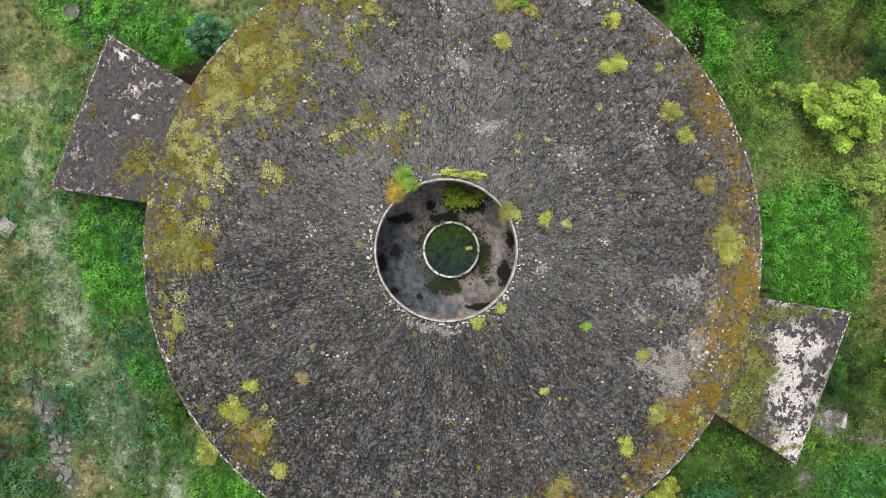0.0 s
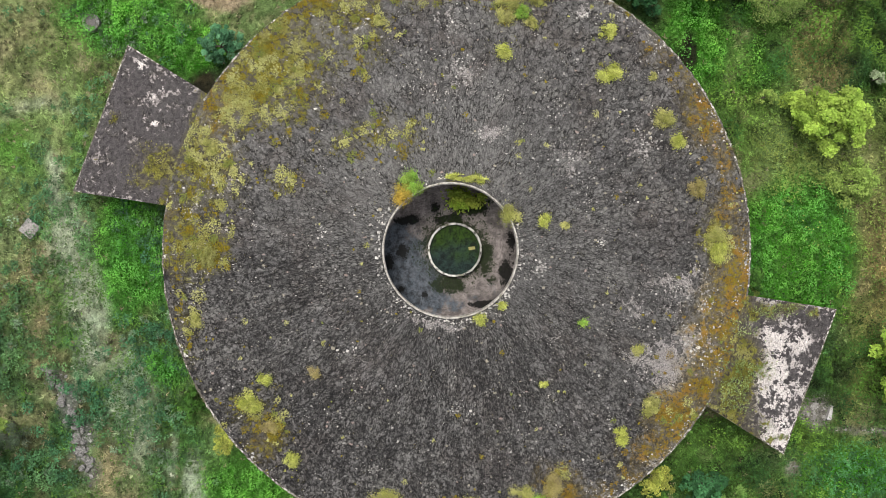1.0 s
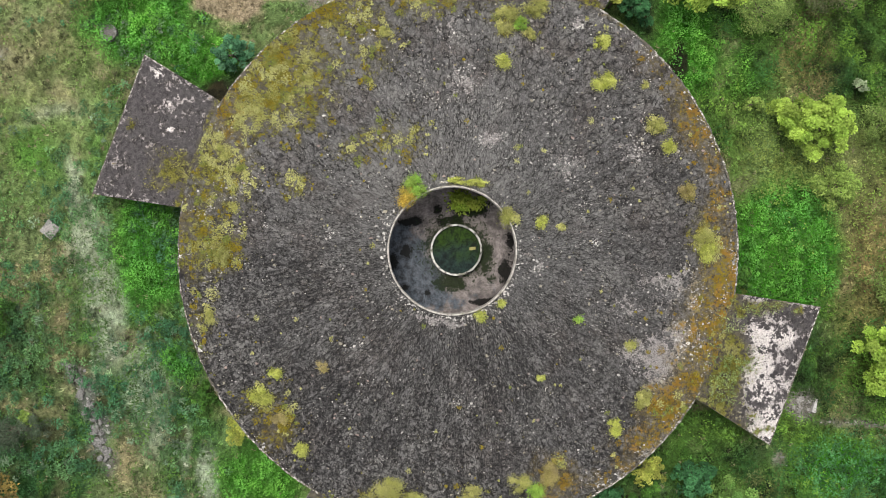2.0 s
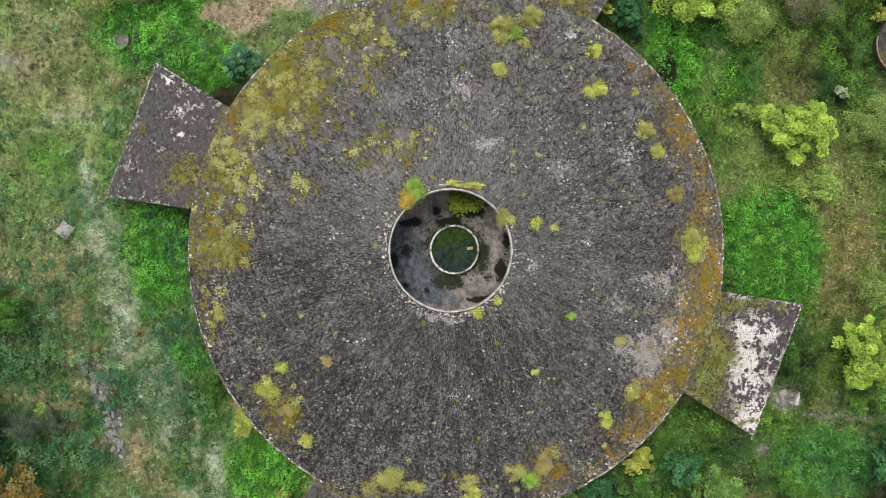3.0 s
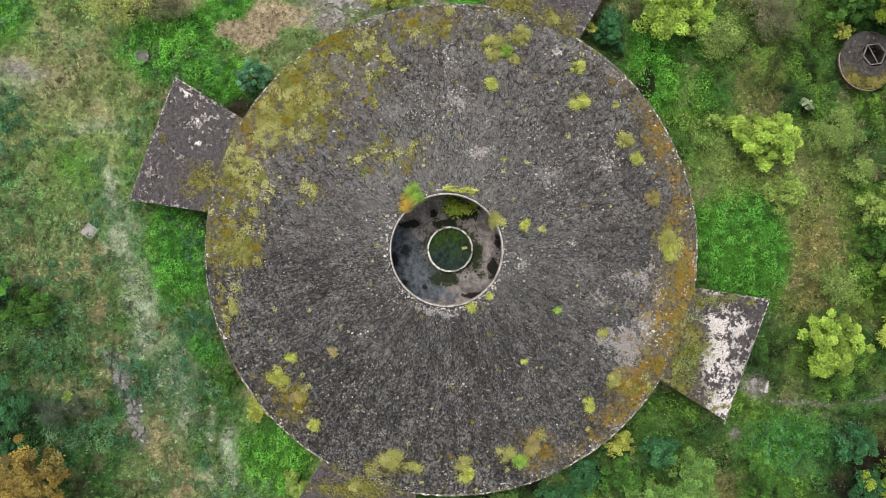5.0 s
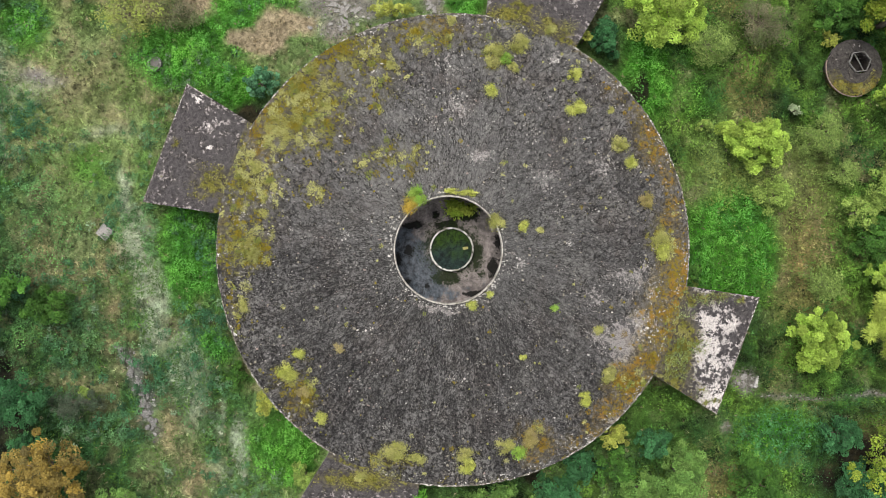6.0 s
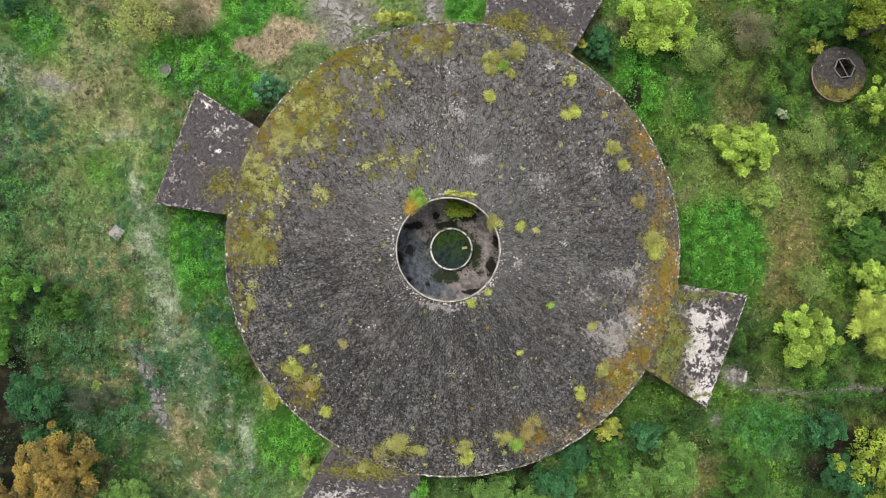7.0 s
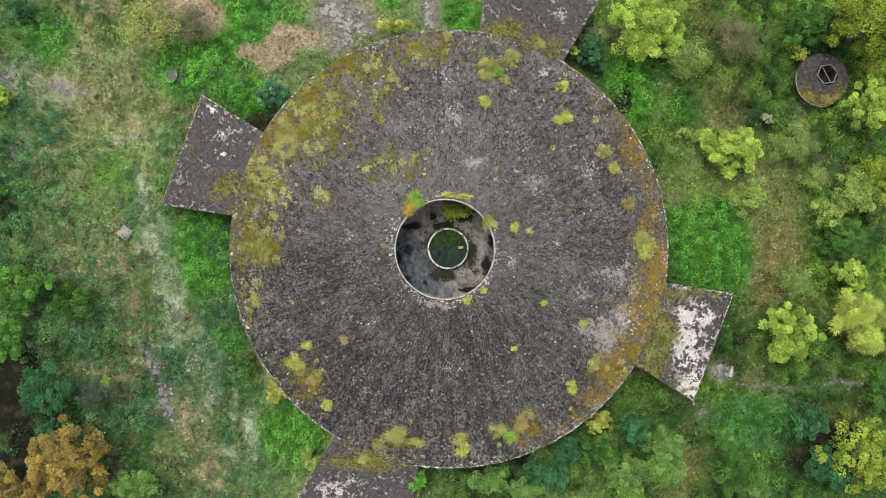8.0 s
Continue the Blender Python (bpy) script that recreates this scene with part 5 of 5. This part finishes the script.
# dotted colonies out on the roof
for px, py, wide in LICHEN:
    k = int(75 * wide)
    x, y = np.concatenate((x, px + wide * rng.standard_t(3, k) * 0.4)), np.concatenate((y, py + wide * rng.standard_t(3, k) * 0.35))
    size = np.concatenate((size, np.clip(rng.lognormal(-3.35, 0.5, k), 0.018, 0.10)))
ok = (np.hypot(x - HOLE_X, y - HOLE_Y) > HOLE_R + 0.1) & (np.hypot(x - ROOF_X, y - ROOF_Y) < ROOF_R - 0.03)
x, y, size = x[ok], y[ok], size[ok]
v, f, c = flakes(x, y, roof_z(x, y) + 0.02, size, size * 0.2, rng.uniform(0.18, 0.55, (len(x), 1)) * np.array((1.0, 0.95, 0.88)), 7)
rim_lichen = put("rim_lichen", array_mesh("rim_lichen", v, f, tone=c), STONE)
tagged(rim_lichen, "whitish lichen crusts on the rim and in colonies", "lichen", kind="stuff")

x, y = on_roof(19000)
m, q = blotches(x, y, MOSS, 1.1, 51), blotches(x, y, RUST, 0.9, 57)
clumped = np.clip((fbm(x, y, 0.9, 3, 106) - 0.45) * 8, 0, 1)
edge = np.clip((np.hypot(x - ROOF_X, y - ROOF_Y) - 13.5) / 3, 0, 1) * 0.10
keep = rng.uniform(0, 1, len(x)) < clumped * (0.75 * np.clip(m - 0.12, 0, 1) + 0.3 * np.clip(q - 0.2, 0, 1) + edge * fbm(x, y, 3.0, 2, 105)) + 0.006
x, y, m, q = x[keep], y[keep], m[keep], q[keep]
size = (0.06 + 0.24 * rng.uniform(0, 1, len(x)) ** 2) * (0.7 + 0.6 * m)
SHADES = np.array(((0.20, 0.155, 0.010), (0.17, 0.165, 0.030), (0.37, 0.365, 0.13), (0.29, 0.285, 0.082), (0.17, 0.195, 0.042), (0.20, 0.13, 0.014)))
# broad pale cushions among the moss
bx, by = on_roof(5200)
broad = rng.uniform(0, 1, len(bx)) < 0.9 * np.clip(blotches(bx, by, MOSS, 1.1, 51) - 0.2, 0, 1) * np.clip((fbm(bx, by, 1.5, 3, 119) - 0.50) * 10, 0, 1)
bx, by = bx[broad], by[broad]
x, y = np.concatenate((x, bx)), np.concatenate((y, by))
m, q = np.concatenate((m, np.ones(len(bx)))), np.concatenate((q, np.zeros(len(bx))))
size = np.concatenate((size, rng.uniform(0.16, 0.42, len(bx))))
level = fbm(x, y, 1.3, 3, 108) + rng.normal(0, 0.03, len(x))
shade = np.select((level < 0.42, level < 0.47, level < 0.53, level < 0.58), (0, 1, 4, 3), 2)
shade[(q > m + 0.1) & (rng.uniform(0, 1, len(x)) < 0.6)] = 5
shade[len(x) - len(bx):] = np.where(level[len(x) - len(bx):] > 0.5, 2, 3)
per = (14 + 820 * size ** 2).astype(int)
who = np.repeat(np.arange(len(x)), per)
a, r = rng.uniform(0, 2 * np.pi, len(who)), np.sqrt(rng.uniform(0, 1, len(who))) * rng.uniform(0.7, 1.4, len(who))
px, py = x[who] + size[who] * r * np.cos(a), y[who] + size[who] * r * np.sin(a)
away = np.hypot(px - ROOF_X, py - ROOF_Y) < ROOF_R - 0.05
away &= np.hypot(px - HOLE_X, py - HOLE_Y) > HOLE_R + 0.1
px, py, who, r = px[away], py[away], who[away], r[away]
n = len(px)
p = np.stack((px, py, roof_z(px, py) + 0.03 + size[who] * 0.28 * np.clip(1.1 - r * r, 0, 1) * rng.uniform(0.4, 1, n)), 1)
v, f = leaf_quads(p, rng.uniform(0.05, 0.11, n), rng.uniform(0.035, 0.07, n), rng, 0.72)
cushions = put("roof_moss", array_mesh("roof_moss", v, f, tone=np.repeat(SHADES[shade[who]] * rng.uniform(0.8, 1.2, (n, 1)), 4, 0)), MOSS_LEAF)
tagged(cushions, "olive, golden and rust moss cushions over the roof", "moss", kind="stuff")

# ---------------- meadow ----------------
def scatter(n, x0=-39, x1=40, y0=-24, y1=24):
    x, y = rng.uniform(x0, x1, n), rng.uniform(y0, y1, n)
    ok = ~covered(x, y, 0.15)
    return x[ok], y[ok]


x, y = scatter(66000)
c, lush, wan, bare, dry = meadow(x, y)
keep = rng.uniform(0, 1, len(x)) < 1 - 1.15 * np.clip(bare, 0, 1) - 0.6 * np.clip(lush, 0, 1)
x, y, c, wan = x[keep], y[keep], c[keep], wan[keep]
# hummock lengthens and brightens tufts; the shade between them is in the blade colour
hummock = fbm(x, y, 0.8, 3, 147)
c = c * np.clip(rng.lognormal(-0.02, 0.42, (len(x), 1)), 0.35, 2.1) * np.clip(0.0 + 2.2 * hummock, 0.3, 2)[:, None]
c = np.minimum(c, c * (0.46 / np.maximum(c.max(1, keepdims=True), 1e-3)))
straw = rng.uniform(0, 1, len(x)) < (0.05 + 0.2 * np.clip(wan, 0, 1)) * np.where(x > 10, 0.4, 1)
c[straw] = np.where(wan[straw][:, None] > 0.3, np.array((0.40, 0.43, 0.315)), np.array((0.30, 0.265, 0.16))) * rng.uniform(0.6, 1.25, (straw.sum(), 1))
blades = rng.integers(6, 13, len(x))
who = np.repeat(np.arange(len(x)), blades)
n = len(who)
yaw, lean = rng.uniform(0, 2 * np.pi, n), rng.uniform(0.45, 1.35, n)
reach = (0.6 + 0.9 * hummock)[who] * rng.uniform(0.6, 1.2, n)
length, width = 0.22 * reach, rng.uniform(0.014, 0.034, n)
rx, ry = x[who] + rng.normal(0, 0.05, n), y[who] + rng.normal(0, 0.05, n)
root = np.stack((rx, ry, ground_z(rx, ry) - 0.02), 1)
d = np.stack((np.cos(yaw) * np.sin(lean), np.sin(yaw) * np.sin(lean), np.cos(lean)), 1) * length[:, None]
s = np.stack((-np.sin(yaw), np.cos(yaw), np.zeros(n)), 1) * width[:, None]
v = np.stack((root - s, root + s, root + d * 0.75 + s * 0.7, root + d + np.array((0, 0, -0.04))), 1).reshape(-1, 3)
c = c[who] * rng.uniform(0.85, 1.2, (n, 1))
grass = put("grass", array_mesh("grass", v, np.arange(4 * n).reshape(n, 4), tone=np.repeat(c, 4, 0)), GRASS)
tagged(grass, "rough meadow grass, green, straw and silvery", "grass", kind="stuff")

x, y = scatter(820000)
c, lush, wan, bare, dry = meadow(x, y)
east = np.clip((x - 10) / 8, 0, 1)
west = np.clip((-13 - x) / 4, 0, 1) * np.clip((2 - y) / 6, 0, 1) * (x > -26)
weeds = np.clip(0.32 * east + 0.9 * west * np.clip((fbm(x, y, 1.3, 3, 47) - 0.47) * 8, 0, 1) + 1.0 * (fbm(x, y, 3.0, 3, 131) - 0.45) * (1 + east), 0, 0.8)
cover = np.clip((lush - 0.38) * 4, 0, 1)
keep = rng.uniform(0, 1, len(x)) < np.maximum(cover, weeds * 0.6) * (1 - np.clip(bare, 0, 1)) * (1 - 0.7 * np.clip(dry, 0, 1)) * (1 - np.clip(blotches(x, y, STRAW, 1.3, 29) * 1.5, 0, 1))
x, y, cover, east = x[keep], y[keep], cover[keep], east[keep]
n = len(x)
patch = fbm(x, y, 2.4, 3, 137)[:, None]
c = np.array((0.050, 0.195, 0.042)) * (1 - patch) + np.array((0.17, 0.42, 0.050)) * patch
c = c * (0.55 + 0.45 * cover)[:, None] + np.array((0.03, 0.02, 0.005)) * (1 - cover)[:, None]
teal = (np.clip((x - 20) / 2, 0, 1) * np.clip((-10 - y) / 2, 0, 1))[:, None]
c = c + (np.array((0.062, 0.185, 0.075)) * (0.7 + 0.6 * patch) - c) * 0.75 * teal
# clump sets height and brightness: low leaves coloured dark, as shaded between the tops
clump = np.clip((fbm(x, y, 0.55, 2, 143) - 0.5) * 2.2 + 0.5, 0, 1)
# DEEP also dims the leaf colour in the shaded gaps
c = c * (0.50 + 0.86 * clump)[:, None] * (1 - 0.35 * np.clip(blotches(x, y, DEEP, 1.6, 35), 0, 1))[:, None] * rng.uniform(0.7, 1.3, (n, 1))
c = c + (np.array((0.33, 0.40, 0.10)) - c) * 0.7 * np.clip(blotches(x, y, SUNNY, 1.4, 33), 0, 1)[:, None] * (1 - cover)[:, None]
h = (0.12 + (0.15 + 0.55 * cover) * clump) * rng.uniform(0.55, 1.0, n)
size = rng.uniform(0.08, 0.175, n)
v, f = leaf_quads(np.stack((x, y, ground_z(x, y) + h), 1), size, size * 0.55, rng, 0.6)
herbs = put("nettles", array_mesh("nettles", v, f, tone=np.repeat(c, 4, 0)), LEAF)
tagged(herbs, "lush bright green nettles and low herbs", "herbs", kind="stuff")

# broad-leaved herbs standing in clumps between the grass
x, y = scatter(17000, x1=-12)
c, lush, wan, bare, dry = meadow(x, y)
share = np.clip((fbm(x, y, 2.8, 4, 181) - 0.44) * 6, 0, 1) * (1 - np.clip(bare, 0, 1)) * (1 - 0.8 * np.clip(dry, 0, 1)) * (1 - 0.6 * np.clip(blotches(x, y, SUNNY, 1.4, 33), 0, 1)) * (1 - 0.7 * np.clip(wan, 0, 1))
keep = rng.uniform(0, 1, len(x)) < 0.5 * share * (1 - np.clip(blotches(x, y, STRAW, 1.3, 29) * 2, 0, 1)) * np.where((y < 4) | (x < -29), 1, 0.35)
x, y = x[keep], y[keep]
hue = np.clip((fbm(x, y, 3.2, 3, 185) - 0.35) * 3.3, 0, 1)[:, None]
c = np.array((0.060, 0.165, 0.075)) * (1 - hue) + np.array((0.105, 0.205, 0.075)) * hue
grey = rng.uniform(0, 1, len(x)) < 0.10
c[grey] = np.array((0.16, 0.23, 0.14))
c = c * rng.uniform(0.55, 1.5, (len(x), 1))
spread = rng.uniform(0.14, 0.42, len(x))
who = np.repeat(np.arange(len(x)), (10 + 90 * spread).astype(int))
n = len(who)
yaw, r = rng.uniform(0, 2 * np.pi, n), np.sqrt(rng.uniform(0, 1, n))
px, py = x[who] + spread[who] * r * np.cos(yaw), y[who] + spread[who] * r * np.sin(yaw)
v, f = leaf_quads(np.stack((px, py, ground_z(px, py) + 0.1 + spread[who] * (1.1 - 0.8 * r) * rng.uniform(0.5, 1, n)), 1), rng.uniform(0.10, 0.21, n), rng.uniform(0.05, 0.10, n), rng, 0.5, yaw)
docks = put("meadow_herbs", array_mesh("meadow_herbs", v, f, tone=np.repeat(c[who] * rng.uniform(0.75, 1.3, (n, 1)), 4, 0)), LEAF)
tagged(docks, "blue-green and grey broad-leaved herbs in the meadow", "herbs", kind="stuff")

# tangled undergrowth, in lumps up to knee and hip height
x, y = scatter(800000)
c, lush, wan, bare, dry = meadow(x, y)
region = np.maximum(np.clip((x - 15) / 6, 0, 1), np.clip((-15.5 - y) / 2, 0, 1) * (x > 1))
region = np.maximum(region, np.clip((-26.5 - x) / 5, 0, 1) * np.clip((13 - y) / 5, 0.15, 1))
lump = fbm(x, y, 2.6, 4, 151)
share = region * (1 - 0.55 * np.clip(blotches(x, y, SUNNY, 1.4, 33), 0, 1)) * np.clip((lump - 0.36) * 5, 0.08, 1) * (1 - np.clip(1.2 * bare, 0, 1)) * (1 - 0.75 * np.clip(dry, 0, 1)) * (1 - np.clip((lush - 0.5) * 3, 0, 0.9))
keep = rng.uniform(0, 1, len(x)) < share
x, y, lump = x[keep], y[keep], lump[keep]
n = len(x)
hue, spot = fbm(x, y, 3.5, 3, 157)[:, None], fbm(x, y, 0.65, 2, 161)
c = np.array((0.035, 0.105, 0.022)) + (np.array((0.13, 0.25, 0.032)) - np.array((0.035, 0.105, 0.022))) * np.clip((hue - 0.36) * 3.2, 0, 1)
# spot raises and brightens leaves together: shade of the hollows painted into their colour
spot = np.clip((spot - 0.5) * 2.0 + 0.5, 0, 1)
near_west = (x < -24)[:, None]
c = np.where(near_west, np.array((0.065, 0.165, 0.065)) + hue * np.array((0.06, 0.10, 0.0)), c)
# DEEP dims these leaves too, for dark growth and shaded strips
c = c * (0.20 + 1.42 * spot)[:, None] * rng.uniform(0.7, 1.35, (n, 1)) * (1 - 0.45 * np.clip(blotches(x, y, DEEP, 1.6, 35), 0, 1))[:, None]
c = c + (np.array((0.33, 0.40, 0.10)) * rng.uniform(0.7, 1.3, (n, 1)) - c) * 0.75 * np.clip(blotches(x, y, SUNNY, 1.4, 33), 0, 1)[:, None]
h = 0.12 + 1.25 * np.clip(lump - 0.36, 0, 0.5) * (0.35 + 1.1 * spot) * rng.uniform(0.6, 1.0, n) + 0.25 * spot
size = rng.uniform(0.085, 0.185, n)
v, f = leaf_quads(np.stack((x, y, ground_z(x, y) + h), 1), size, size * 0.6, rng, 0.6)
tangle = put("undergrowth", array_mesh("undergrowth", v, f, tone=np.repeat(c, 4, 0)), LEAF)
tagged(tangle, "tangled green undergrowth of brambles and low shrubs", "undergrowth", kind="stuff")

# weeds along the joints between the annex roofs and the round roof
x, y = rng.uniform(-23, 25, 520000), rng.uniform(-20, 20, 520000)
field_at = blotches(x, y, ANNEX_MOSS, 0.8, 65)
u = np.hypot(x - ROOF_X, y - ROOF_Y)
keep = (rng.uniform(0, 1, len(x)) < 1.5 * np.clip(field_at - 0.22, 0, 1)) & in_annex(x, y, -0.05) & (fbm(x, y, 0.9, 3, 171) > 0.42)
x, y, u = x[keep], y[keep], u[keep]
n = len(x)
right = np.clip((x - 8) / 4, 0, 1)[:, None]
hue = fbm(x, y, 0.9, 3, 175)[:, None]
c = (np.array((0.24, 0.22, 0.04)) * (1 - hue) + np.array((0.36, 0.35, 0.10)) * hue) * (1 - right) + (np.array((0.11, 0.19, 0.05)) * (1 - hue) + np.array((0.34, 0.39, 0.15)) * hue) * right
z = np.where(u < ROOF_R - 0.3, roof_z(x, y), 3.21 - 1.14 * np.clip((u - ROOF_R) / (ANNEX_FAR - ROOF_R), 0, 1)) + rng.uniform(0.02, 0.16, n)
size = rng.uniform(0.05, 0.14, n)
v, f = leaf_quads(np.stack((x, y, z), 1), size, size * 0.5, rng, 0.4)
joint = put("roof_weeds", array_mesh("roof_weeds", v, f, tone=np.repeat(c * rng.uniform(0.7, 1.3, (n, 1)), 4, 0)), LEAF)
tagged(joint, "green and olive weeds growing over the annex roofs", "weeds", kind="stuff")


# ---------------- smaller things on the ground ----------------
def manhole(x, y, turn, side, label, square, light):
    z = float(ground_z(np.array(x), np.array(y)))
    thing = empty_thing("manhole", x, y, z, label, "manhole", "manholes in the meadow", turn=turn)
    if square:
        h = side / 2
        part("collar", prism([(-h, -h), (h, -h), (h, h), (-h, h)], -0.15, 0.3, 0.03), SLAB, thing, "square concrete collar")
    else:
        part("collar", ring_band([(side * 0.34, -0.1), (side * 0.34, 0.33), (side * 0.52, 0.3), (side * 0.56, -0.1)], 24, wobble=0.03), ROCK, thing, "round concrete collar")
    part("lid", ring_band([(0.01, 0.2), (0.01, 0.335), (side * 0.30, 0.335), (side * 0.33, 0.32), (side * 0.33, 0.2)], 28, wobble=0.005), concrete_material("lid_concrete", (0.36 * light, 0.33 * light, 0.31 * light), (0.18 * light, 0.165 * light, 0.155 * light), 0.4), thing, "round grey lid")


manhole(-25.18, 1.27, 52, 0.95, "square grey concrete manhole with a round lid in the grass", True, 1.0)
manhole(-21.51, 13.86, 10, 1.0, "round weathered concrete manhole among the nettles", False, 0.45)

turret = empty_thing("turret", 30.85, 13.5, 0, "low round concrete turret with a hexagonal hatch and mossy top", "turret")
cap = ring_band([(1.2, 1.30), (1.7, 1.26), (2.08, 1.17), (2.14, 1.05), (1.75, 0.85), (1.75, -0.2), (1.2, -0.2)], 96, wobble=0.04)
cap_me = bpy.data.meshes.new("drum")
cap.to_mesh(cap_me)
cap.free()
co = np.zeros(len(cap_me.vertices) * 3, np.float32)
cap_me.vertices.foreach_get("co", co)
co = co.reshape(-1, 3)
for key, values in (("moss", np.clip(0.25 - 0.5 * co[:, 1], 0, 0.9)), ("rust", np.clip(-0.1 - 0.4 * co[:, 1], 0, 0.45)), ("pale", 0.12 + 0 * co[:, 0])):
    cap_me.attributes.new(key, "FLOAT", "POINT").data.foreach_set("value", values.astype(np.float32))
put("drum", cap_me, TURRET_ROOF, turret, "mossy concrete drum")
hex_x, hex_y = 0.32, 0.42
bm = bmesh.new()
rows = [[bm.verts.new((hex_x + 0.88 * math.cos(k * math.pi / 24), hex_y + 0.88 * math.sin(k * math.pi / 24), 1.30)) for k in range(48)], [bm.verts.new((1.23 * math.cos(k * math.pi / 24), 1.23 * math.sin(k * math.pi / 24), 1.295)) for k in range(48)]]
for k in range(48):
    bm.faces.new((rows[0][k], rows[1][k], rows[1][(k + 1) % 48], rows[0][(k + 1) % 48]))
part("top_plate", bm, TURRET_ROOF, turret)
# near-black brown: the darkness inside the hatch put into the lining's colour
shaft_shade = concrete_material("shaded_shaft_lining", (0.022, 0.016, 0.013), (0.008, 0.006, 0.006), 0.5)


def hex_band(levels):
    bm = bmesh.new()
    loops = [[bm.verts.new((hex_x + r * math.cos(k * math.pi / 3 + 0.15), hex_y + r * math.sin(k * math.pi / 3 + 0.15), z)) for k in range(6)] for r, z in levels]
    for a, b in zip(loops, loops[1:]):
        for k in range(6):
            bm.faces.new((a[k], a[(k + 1) % 6], b[(k + 1) % 6], b[k]))
    return bm


part("hatch_kerb", hex_band(((0.78, 1.2), (0.78, 1.34), (0.86, 1.335), (0.88, 1.2))), ROCK, turret, "hexagonal concrete kerb")
shaft = hex_band(((0.79, 1.3), (0.79, 0.08)))
shaft.faces.new([v for v in shaft.verts if v.co.z < 1])
part("shaft", shaft, shaft_shade, turret, "shaft lining painted near black for the shade inside")
bm = bmesh.new()
limb(bm, (hex_x - 0.4, hex_y + 0.66, 1.2), (hex_x + 0.36, hex_y - 0.68, 1.16), 0.05, 0.05, 6)
part("hatch_bar", bm, ROCK, turret, "bar across the hatch")
bm = ring_band([(2.10, 1.02), (2.13, 1.16), (2.19, 1.14), (2.17, 1.0)], 96, wobble=0.02)
bmesh.ops.delete(bm, geom=[v for v in bm.verts if v.co.x + v.co.y > -1.5], context="VERTS")
part("cap_rim", bm, concrete_material("brick_red_concrete", (0.30, 0.22, 0.18), (0.12, 0.09, 0.075), 0.8), turret, "reddish stone rim")

rng2 = np.random.default_rng(31)
STEPS = [(-24.22, -7.26), (-23.46, -8.63), (-22.65, -10.23), (-21.98, -12.05), (-21.54, -13.42)]
for k in range(30):
    s = k / 29 * 3.999
    a, b = STEPS[int(s)], STEPS[int(s) + 1]
    f = s - int(s)
    x, y = a[0] + (b[0] - a[0]) * f + rng2.normal(0, 0.27), a[1] + (b[1] - a[1]) * f + rng2.normal(0, 0.1)
    rock = part("flat_rock", rough_block(rng2.uniform(0.2, 0.62), rng2.uniform(0.18, 0.5), 0.2, rng2, 0.25), ROCK, None, smooth=False)
    rock.matrix_world = pose(x, y, float(ground_z(np.array(x), np.array(y))) - 0.03, 0, 0, rng2.uniform(0, 360))
    tagged(rock, "flat grey rock sunk into the worn grass", "rock", "flat rocks in the grass")
HEAPS = [(-8.5, 18.9, 0.7, 0.6, 15), (-7.2, 17.9, 0.6, 0.4, 8), (-8.0, 16.9, 0.7, 0.3, 8), (-0.85, 18.9, 0.3, 0.6, 8), (22.9, -10.2, 0.35, 0.35, 5)]
for hx, hy, wide, deep, count in HEAPS:
    for k in range(count):
        x, y = hx + rng2.normal(0, wide), hy + rng2.normal(0, deep)
        rock = part("rubble_piece", rough_block(rng2.uniform(0.2, 0.7), rng2.uniform(0.18, 0.5), 0.16, rng2, 0.16), SLAB, None)
        rock.matrix_world = pose(x, y, float(ground_z(np.array(x), np.array(y))) - 0.1, 0, 0, rng2.uniform(0, 360))
        tagged(rock, "broken grey concrete slab on bare ground", "slab", "broken concrete slabs")
x, y = rng.uniform(-37, 37, 160000), rng.uniform(-21, 21, 160000)
stony = blotches(x, y, BARE, 0.5, 25)
keep = (rng.uniform(0, 1, len(x)) < np.clip(stony - 0.3, 0, 1)) & ~covered(x, y, 0.1)
x, y = x[keep], y[keep]
size = np.clip(rng.lognormal(-3.0, 0.5, len(x)), 0.02, 0.16)
v, f, c = flakes(x, y, ground_z(x, y), size, size * 0.4, rng.uniform(0.08, 0.36, (len(x), 1)) * np.array((1.0, 0.95, 0.9)))
gravel = put("gravel", array_mesh("gravel", v, f, tone=c), STONE)
tagged(gravel, "loose grey gravel and stone chips on bare ground", "gravel", kind="stuff")

post = part("marker_post", prism([(-0.13, -0.45), (0.13, -0.45), (0.10, 0.45), (-0.08, 0.45)], -0.2, 0.3, 0.03), concrete_material("whitish_concrete", (0.52, 0.50, 0.49), (0.3, 0.28, 0.27), 0.5), None)
post.matrix_world = pose(23.8, -10.14, 0, 0, 0, -12)
tagged(post, "short whitish concrete block beside the annex", "block")
